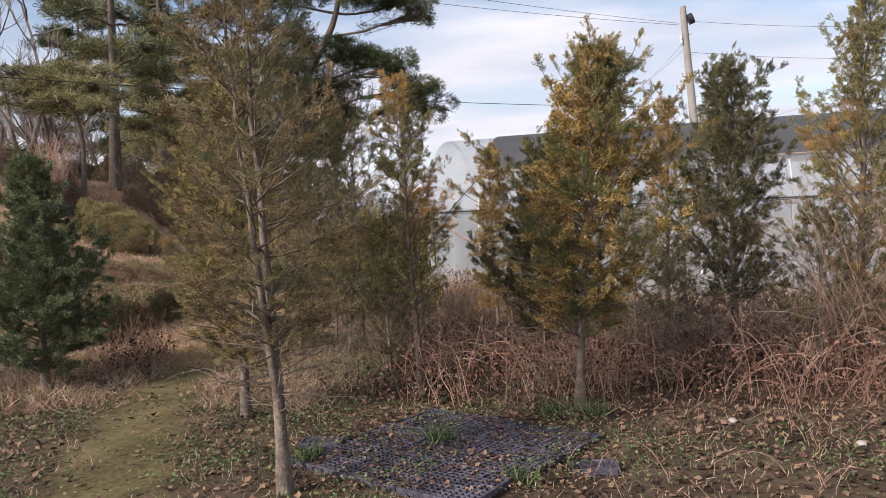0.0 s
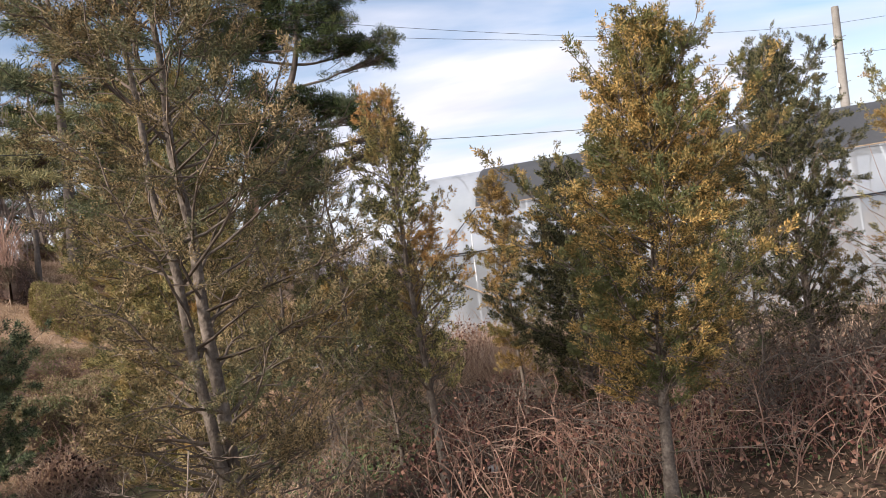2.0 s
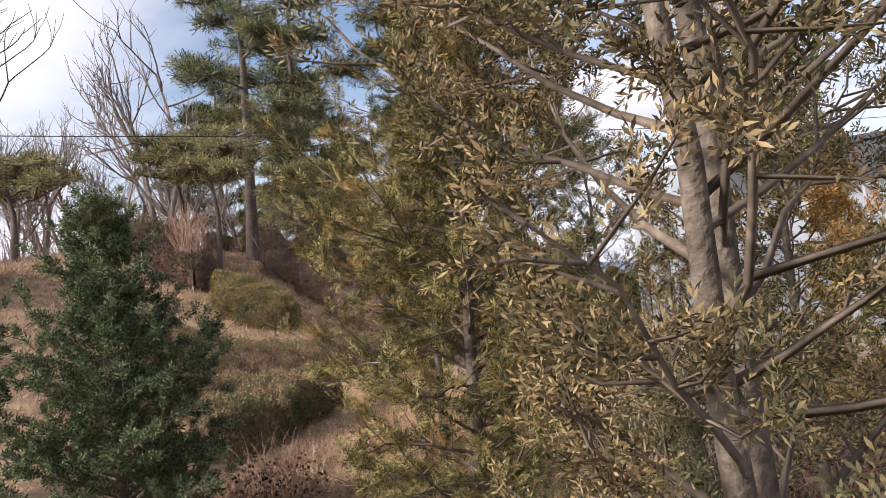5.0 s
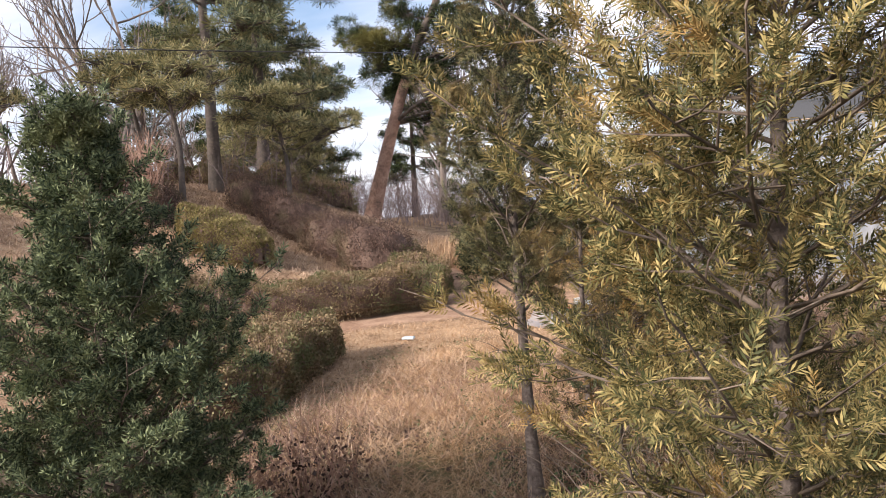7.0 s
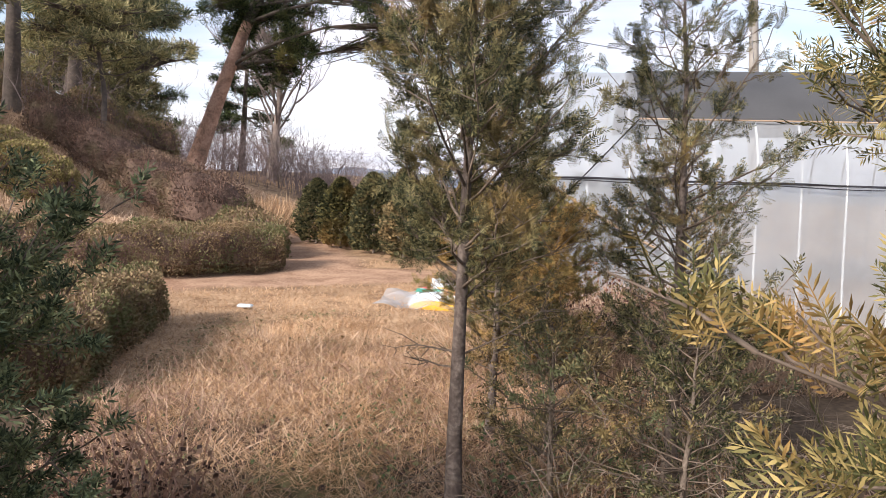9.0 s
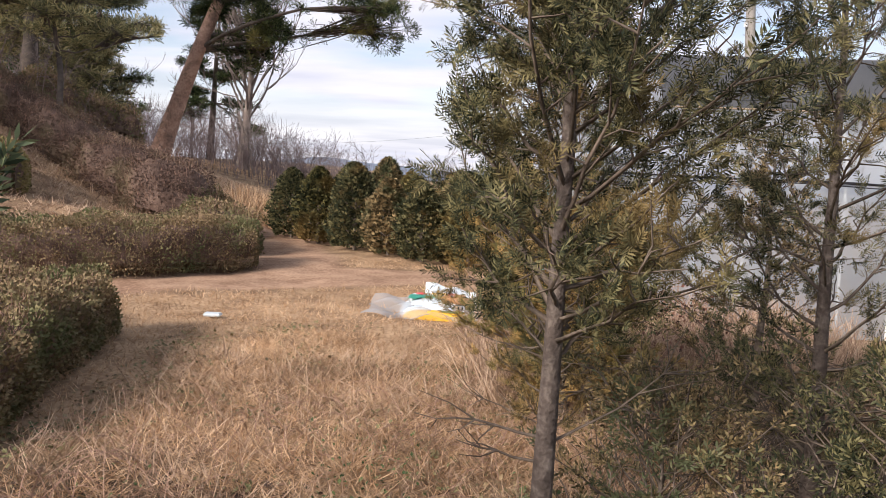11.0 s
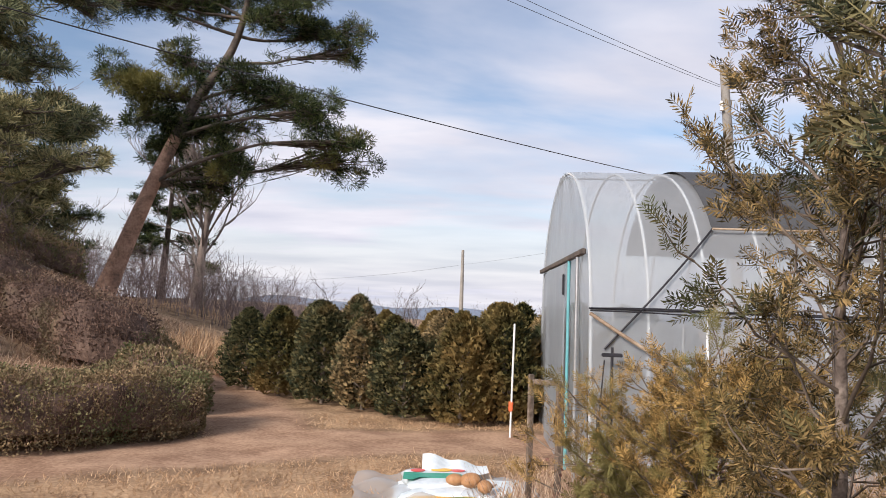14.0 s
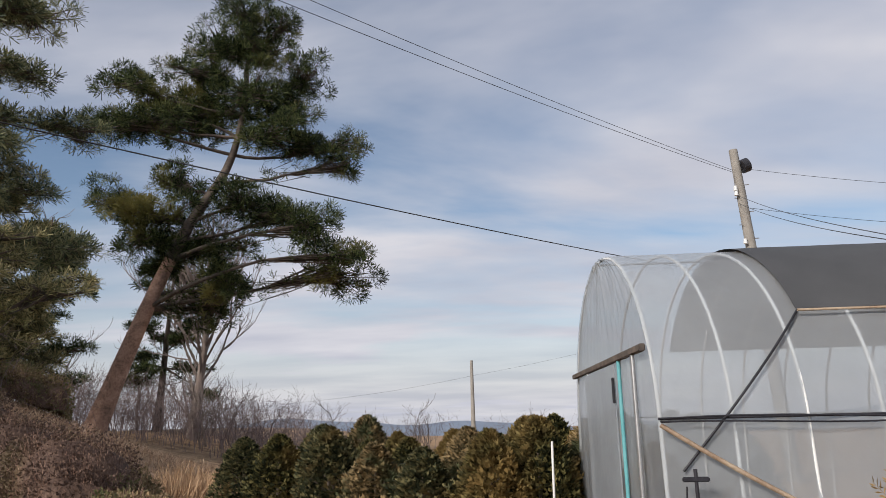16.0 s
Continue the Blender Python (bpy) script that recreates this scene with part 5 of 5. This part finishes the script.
# ---- plastic seedling trays near the start ----
def tray(at, rz, w, l, cells):
    root = thing("seedling_tray", on_ground(*at), "old black plastic seedling tray lying in leaf litter", "tray", "trays on the ground")
    root.rotation_euler = (0, 0, rz)
    bm = bmesh.new()
    nx_, ny_ = cells
    for i in range(nx_ + 1):
        thick = 0.014 if i in (0, nx_) else 0.007
        bmesh.ops.create_cube(bm, size=1, matrix=Matrix.Translation((w * (i / nx_ - 0.5), 0, 0.03)) @ Matrix.Diagonal((thick, l, 0.03 if i in (0, nx_) else 0.022, 1)))
    for j in range(ny_ + 1):
        thick = 0.014 if j in (0, ny_) else 0.007
        bmesh.ops.create_cube(bm, size=1, matrix=Matrix.Translation((0, l * (j / ny_ - 0.5), 0.031)) @ Matrix.Diagonal((w - 0.016, thick, 0.03 if j in (0, ny_) else 0.022, 1)))
    tagged(part("grid", bm_mesh("grid", bm, M_TRAY), root), kind="stuff")
    part("base", bm_mesh("base", box(0, 0, 0.008, w * 0.99, l * 0.99, 0.012), M_TRAY), root)
    return root


TR = math.atan2(5.46 - 5.79, 0.21 + 0.46)
for i in range(3):
    for j in range(3):
        u, w_ = (i - 1) * 0.47, (j - 1) * 0.47
        c, s = math.cos(TR - 0.05), math.sin(TR - 0.05)
        tray((-0.05 + c * u - s * w_, 4.98 + s * u + c * w_), TR + random.uniform(-0.06, 0.06), 0.46, 0.46, (12, 12))
tray((0.86, 4.66), 0.1, 0.24, 0.16, (6, 4))
tray((-0.88, 5.02), 0.15, 0.26, 0.14, (6, 4))

# ---- ground cover ----
rng = np.random.RandomState(101)


def pick(n, x0, x1, y0, y1, weight):
    """n random places in a rectangle, kept by a weight between 0 and 1."""
    x, y = rng.uniform(x0, x1, n), rng.uniform(y0, y1, n)
    k = rng.uniform(0, 1, n) < weight(x, y)
    x, y = x[k], y[k]
    return np.stack([x, y, height(x, y)], -1)


def patch(x, y, s, seed):
    return np.array([noise.noise(Vector((a * s, b * s, seed))) for a, b in zip(x, y)]) * 0.5 + 0.5


def blades(name, p, lo, hi, width, lean, material, label, blade=BLADE):
    n = len(p)
    d = np.stack([rng.normal(0, lean, n), rng.normal(0, lean, n), np.ones(n)], -1)
    h = rng.uniform(lo, hi, n)
    size = np.stack([rng.uniform(0.6, 1.3, n) * width, h, h], -1)
    return stuff(name, scatter(name, *blade, p - np.array([0, 0, 0.01]), frames_from(d, rng), size, material), label, "grass")


def flat_leaves(name, p, lo, hi, tilt, material, label, lift=0.0):
    n = len(p)
    a = rng.uniform(0, 6.28, n)
    d = np.stack([np.cos(a), np.sin(a), rng.normal(0.1, tilt, n)], -1)
    s = rng.uniform(lo, hi, n)
    return stuff(name, scatter(name, *LEAF, p + np.array([0, 0, 0.012]) + np.stack([np.zeros(n), np.zeros(n), rng.uniform(0, 1, n) * lift], -1), frames_from(d, rng, 0.35), np.stack([s * 0.75, s, s], -1), material), label, "leaves")


def straw_w(x, y):
    return zones(x, y)[2]


def soil_w(x, y):
    a, b, c = zones(x, y)
    return np.clip(1 - c - b - 0.85 * a, 0, 1)


lawn = pick(120000, -8.0, -0.6, 8.0, 17.5, lambda x, y: straw_w(x, y) * np.clip(1.25 - 0.05 * (y - 8), 0.3, 1))
blades("dry_lawn", lawn, 0.02, 0.07, 0.007, 1.3, M_STRAW, "short trodden straw-coloured dry grass")
tuft_c = pick(1500, -5.2, -1.3, 7.6, 12.2, lambda x, y: np.clip(1.1 - 0.16 * np.abs(y - 9.2), 0.05, 1) * (x > -5.0 + 0.1 * (y - 8)))
tp_ = np.repeat(tuft_c, 34, 0) + np.concatenate([rng.normal(0, 0.055, (len(tuft_c) * 34, 2)), np.zeros((len(tuft_c) * 34, 1))], 1)
blades("dry_tussock", tp_, 0.04, 0.17, 0.0045, 1.8, M_STRAW, "tangled tussocks of tall dry grass")
tuft_d = pick(1700, -5.0, -1.2, 5.8, 11.5, lambda x, y: np.full(x.shape, 0.8) * (seg_dist(x, y, FOOTPATH) > 0.3))
tp_ = np.repeat(tuft_d, 16, 0) + np.concatenate([rng.normal(0, 0.06, (len(tuft_d) * 16, 2)), np.zeros((len(tuft_d) * 16, 1))], 1)
blades("dull_tussock", tp_, 0.05, 0.2, 0.006, 1.3, M_STRAW_DULL, "grey-brown withered grass clumps")
bank = pick(60000, -19, -6.6, 9.5, 30, lambda x, y: np.clip((-6.4 - x) / 1.2, 0, 1) * (zones(x, y)[1] < 0.3))
blades("bank_grass", bank, 0.06, 0.2, 0.016, 1.0, M_STRAW_DULL, "withered brown grass over the bank")
near = pick(46000, -4.5, 5.5, 0.6, 9.0, lambda x, y: soil_w(x, y) * 0.75)
blades("thin_grass", near, 0.02, 0.075, 0.006, 0.9, M_STRAW_DULL, "thin withered grass on bare soil")
back = pick(16000, 2.0, 12, 8, 20, lambda x, y: np.full(x.shape, 0.6))
blades("back_grass", back, 0.1, 0.4, 0.015, 0.6, M_STRAW_DULL, "withered grass round the greenhouse")
side = pick(15000, -2.9, 0.4, 10.3, 13.2, lambda x, y: np.clip((x + 2.9) / 0.4, 0, 1))
blades("weed_straw", side, 0.15, 0.5, 0.008, 0.6, M_STRAW_DULL, "tall dry weeds against the greenhouse")
pale = pick(2600, -8.2, -6.3, 21.5, 24.0, lambda x, y: np.full(x.shape, 0.8))
blades("pale_grass", pale, 0.3, 0.6, 0.02, 0.5, M_STRAW, "pale clump of tall grass by the track")

flat_leaves("leaf_litter", pick(40000, -4.2, 5.5, 0.8, 9.2, lambda x, y: soil_w(x, y) * np.clip(0.35 + 0.13 * (y - 2), 0, 1)), 0.018, 0.055, 0.35, M_LITTER, "brown and russet fallen leaves on soil")
flat_leaves("lawn_litter", pick(14000, -5.2, -1.0, 7.2, 12.5, lambda x, y: np.clip((patch(x, y, 1.3, 9.0) - 0.38) * 4, 0, 1)), 0.012, 0.04, 0.5, M_HEDGE, "brown leaf fragments in dry grass", 0.03)
flat_leaves("path_litter", pick(3000, -4.2, 2.0, 0.5, 9.0, lambda x, y: zones(x, y)[0] * 0.5), 0.015, 0.04, 0.2, M_LITTER, "scattered fallen leaves on the path")
gp_ = pick(70000, -4.5, 5.5, 1.0, 8.0, lambda x, y: soil_w(x, y) * np.clip((patch(x, y, 0.9, 3.0) - 0.42) * 5, 0, 1) * np.clip(1.3 - 0.17 * (y - 2), 0.1, 1))
flat_leaves("green_weed", gp_, 0.012, 0.032, 0.6, M_CLOVER, "low green weeds and clover patches", 0.035)
gp_ = pick(26000, -4.6, 0.2, 1.0, 6.4, lambda x, y: soil_w(x, y) * np.clip(0.15 + (patch(x, y, 1.4, 12.0) - 0.4) * 4, 0, 1))
flat_leaves("green_weed", gp_, 0.010, 0.028, 0.6, M_CLOVER, "low green weeds beside the path", 0.03)
gp_ = pick(9000, -5.3, -2.0, 7.0, 10.2, lambda x, y: np.clip((patch(x, y, 1.1, 15.0) - 0.5) * 5, 0, 1) * (seg_dist(x, y, FOOTPATH) > 0.25))
flat_leaves("green_weed", gp_, 0.010, 0.03, 0.6, M_CLOVER, "grey-green weeds in withered grass", 0.04)
gp_ = pick(3200, -2.6, -0.9, 6.9, 9.2, lambda x, y: np.full(x.shape, 0.6))
flat_leaves("green_weed", gp_, 0.02, 0.05, 0.6, M_CLOVER, "green weeds under the evergreens", 0.06)
flat_leaves("tray_weed", pick(2600, -0.95, 0.85, 4.2, 5.8, lambda x, y: np.clip((patch(x, y, 2.4, 5.0) - 0.42) * 5, 0, 1)) + np.array([0, 0, 0.035]), 0.010, 0.028, 0.6, M_CLOVER, "low green weeds growing over trays", 0.04)
flat_leaves("tray_litter", pick(4200, -0.95, 0.85, 4.2, 5.8, lambda x, y: np.full(x.shape, 0.55)) + np.array([0, 0, 0.035]), 0.015, 0.04, 0.3, M_LITTER, "dead leaves caught in the trays")
for (x, y, s) in ((-0.12, 5.15, 0.13), (0.62, 5.75, 0.16), (0.85, 5.8, 0.12), (-0.85, 4.7, 0.12), (0.45, 4.45, 0.1)):
    q = np.array([[x, y, 0.02]]) + np.concatenate([rng.normal(0, 0.045, (70, 2)), np.zeros((70, 1))], 1)
    blades("weed_clump", q, s * 0.5, s * 1.2, 0.012, 0.55, M_CLOVER, "small green weed clump growing through trays")


def canes(n, x0, x1, y0, y1, lo, hi, arch_, r, material, name, label, keep=None, seed=1, twigs=2):
    """Arching dead stems: rise, bend over and droop."""
    g = np.random.RandomState(seed)
    out = []
    for _ in range(n):
        x, y = g.uniform(x0, x1), g.uniform(y0, y1)
        if keep and not keep(x, y):
            continue
        L, a = g.uniform(lo, hi), g.uniform(0, 6.28)
        b = g.uniform(0.3, 1) * arch_
        q = np.linspace(0, 1, 7)
        run, zz = L * b * q ** 1.4, L * (q - b * 0.75 * q ** 2.4)
        wob = np.cumsum(g.normal(0, 0.02, (7, 2)), 0) * L
        pts = np.stack([x + math.cos(a) * run + wob[:, 0], y + math.sin(a) * run + wob[:, 1], float(height(x, y)) + np.maximum(zz, 0.02 * q) - 0.02 * (1 - q)], -1)
        out.append((pts, np.linspace(r, r * 0.4, 7) * g.uniform(0.6, 1.3)))
        for k in range(twigs):
            i = g.randint(2, 6)
            e = pts[i] + unit(g.normal(0, 1, 3) + np.array([0, 0, 0.4])) * L * g.uniform(0.12, 0.3)
            out.append((np.stack([pts[i], (pts[i] + e) / 2 + g.normal(0, 0.01, 3), e]), np.array([r * 0.5, r * 0.4, r * 0.25])))
    return stuff(name, mesh_np(name, *tubes(out, 3), material), label, "brush")


def clear_of_path(x, y):
    return seg_dist(np.array([x]), np.array([y]), FOOTPATH)[0] > 0.7


canes(640, -0.6, 4.6, 6.05, 8.3, 0.35, 0.95, 0.9, 0.0045, M_CANE, "bramble", "tangle of reddish dead bramble stems", clear_of_path, 3)
canes(420, 1.4, 4.8, 6.5, 8.4, 0.6, 1.5, 0.9, 0.0045, M_TWIG, "dead_vine", "grey-brown dead vines under junipers", None, 4)
canes(130, 2.7, 4.2, 6.7, 7.6, 1.2, 2.4, 0.5, 0.004, M_CANE, "dead_vine", "pale dead vines climbing a juniper", None, 5)
canes(330, -1.8, 1.0, 6.2, 9.2, 0.25, 0.7, 0.8, 0.0035, M_TWIG, "dead_weed", "thin dry weeds under junipers", clear_of_path, 6)
canes(330, -2.5, -0.6, 10.6, 13.4, 0.3, 0.9, 0.7, 0.0035, M_CANE, "dead_weed", "dry tan weeds beside sacks and posts", None, 7)
canes(160, -2.4, -0.9, 7.0, 9.6, 0.3, 0.9, 0.9, 0.0035, M_TWIG, "dead_weed", "dry twigs under the evergreens", None, 8)
canes(90, -4.3, -3.75, 7.3, 8.1, 0.25, 0.7, 0.5, 0.004, M_CANE, "dead_weed", "brown withered herb beside the path", None, 9)
canes(260, 0.5, 5.0, 1.5, 6.5, 0.15, 0.45, 1.3, 0.0025, M_CANE, "fallen_twig", "fallen twigs and dry stalks on soil", None, 10)
canes(800, -4.8, -1.6, 6.6, 10.4, 0.15, 0.45, 1.35, 0.0022, M_CANE, "fallen_twig", "flattened dry stalks over the ground", clear_of_path, 11)
stem_c = [(-12.9, 17.9), (-13.6, 18.6)]
for x, y in stem_c:
    canes(46, x - 0.12, x + 0.12, y - 0.12, y + 0.12, 1.4, 2.3, 0.35, 0.012, M_CANE, "red_stemmed_shrub", "leafless shrub of pale reddish upright stems", None, int(-x * 10))


def leaf_cloud(name, n, x0, x1, y0, y1, z0, z1, lo, hi, material, label, keep=None):
    x, y, z = rng.uniform(x0, x1, n), rng.uniform(y0, y1, n), rng.uniform(0, 1, n) ** 1.3 * (z1 - z0) + z0
    k = patch(x, y, 1.6, 7.0) * 0.8 + 0.2 > z / max(z1, 0.01) * 0.85
    if keep:
        k &= keep(x, y)
    p = np.stack([x, y, height(x, y) + z], -1)[k]
    d = rng.normal(0, 1, p.shape)
    s = rng.uniform(lo, hi, len(p))
    return stuff(name, scatter(name, *LEAF, p, frames_from(d, rng), s, material), label, "leaves")


leaf_cloud("bramble_leaf", 15000, -0.9, 4.4, 6.0, 8.2, 0.02, 0.62, 0.012, 0.032, M_RED, "withered red-brown bramble leaves")
leaf_cloud("weed_leaf", 2600, -2.4, -0.8, 11.0, 13.2, 0.05, 0.7, 0.015, 0.04, M_RED, "withered weed leaves beside the sacks")
leaf_cloud("weed_leaf", 900, -4.3, -3.7, 7.3, 8.1, 0.05, 0.5, 0.015, 0.035, M_LITTER, "withered brown herb leaves")

canes(900, -20, -8.8, 35.5, 47, 1.0, 3.4, 0.6, 0.010, M_THICKET, "thicket", "purple-brown leafless thicket on the slope", None, 12, 9)
canes(520, -27, -13.5, 23, 37, 0.8, 2.8, 0.6, 0.010, M_THICKET, "thicket", "leafless brush below the pines", None, 13, 5)
canes(260, -26, -14.5, 11, 22, 0.5, 1.6, 0.5, 0.015, M_THICKET, "thicket", "leafless brush on the bank", None, 14)
canes(110, -9, 6, 40, 52, 1.2, 2.7, 0.5, 0.010, M_THICKET, "thicket", "leafless saplings beyond the evergreens", None, 15, 8)

# a few stones in the soil
for (x, y, r) in ((1.75, 5.6, 0.03), (-0.3, 6.9, 0.045), (2.4, 5.2, 0.03)):
    bm = bmesh.new()
    bmesh.ops.create_icosphere(bm, subdivisions=2, radius=r)
    for v in bm.verts:
        v.co *= 1 + 0.25 * noise.noise(v.co * 22)
        v.co.z *= 0.7
    st = new("stone", bm_mesh("stone", bm, M_ROCK))
    st.location = (x, y, float(height(x, y)) + r * 0.4)
    tagged(st, "pale grey stone lying in leaf litter", "stone", "stones in the soil")
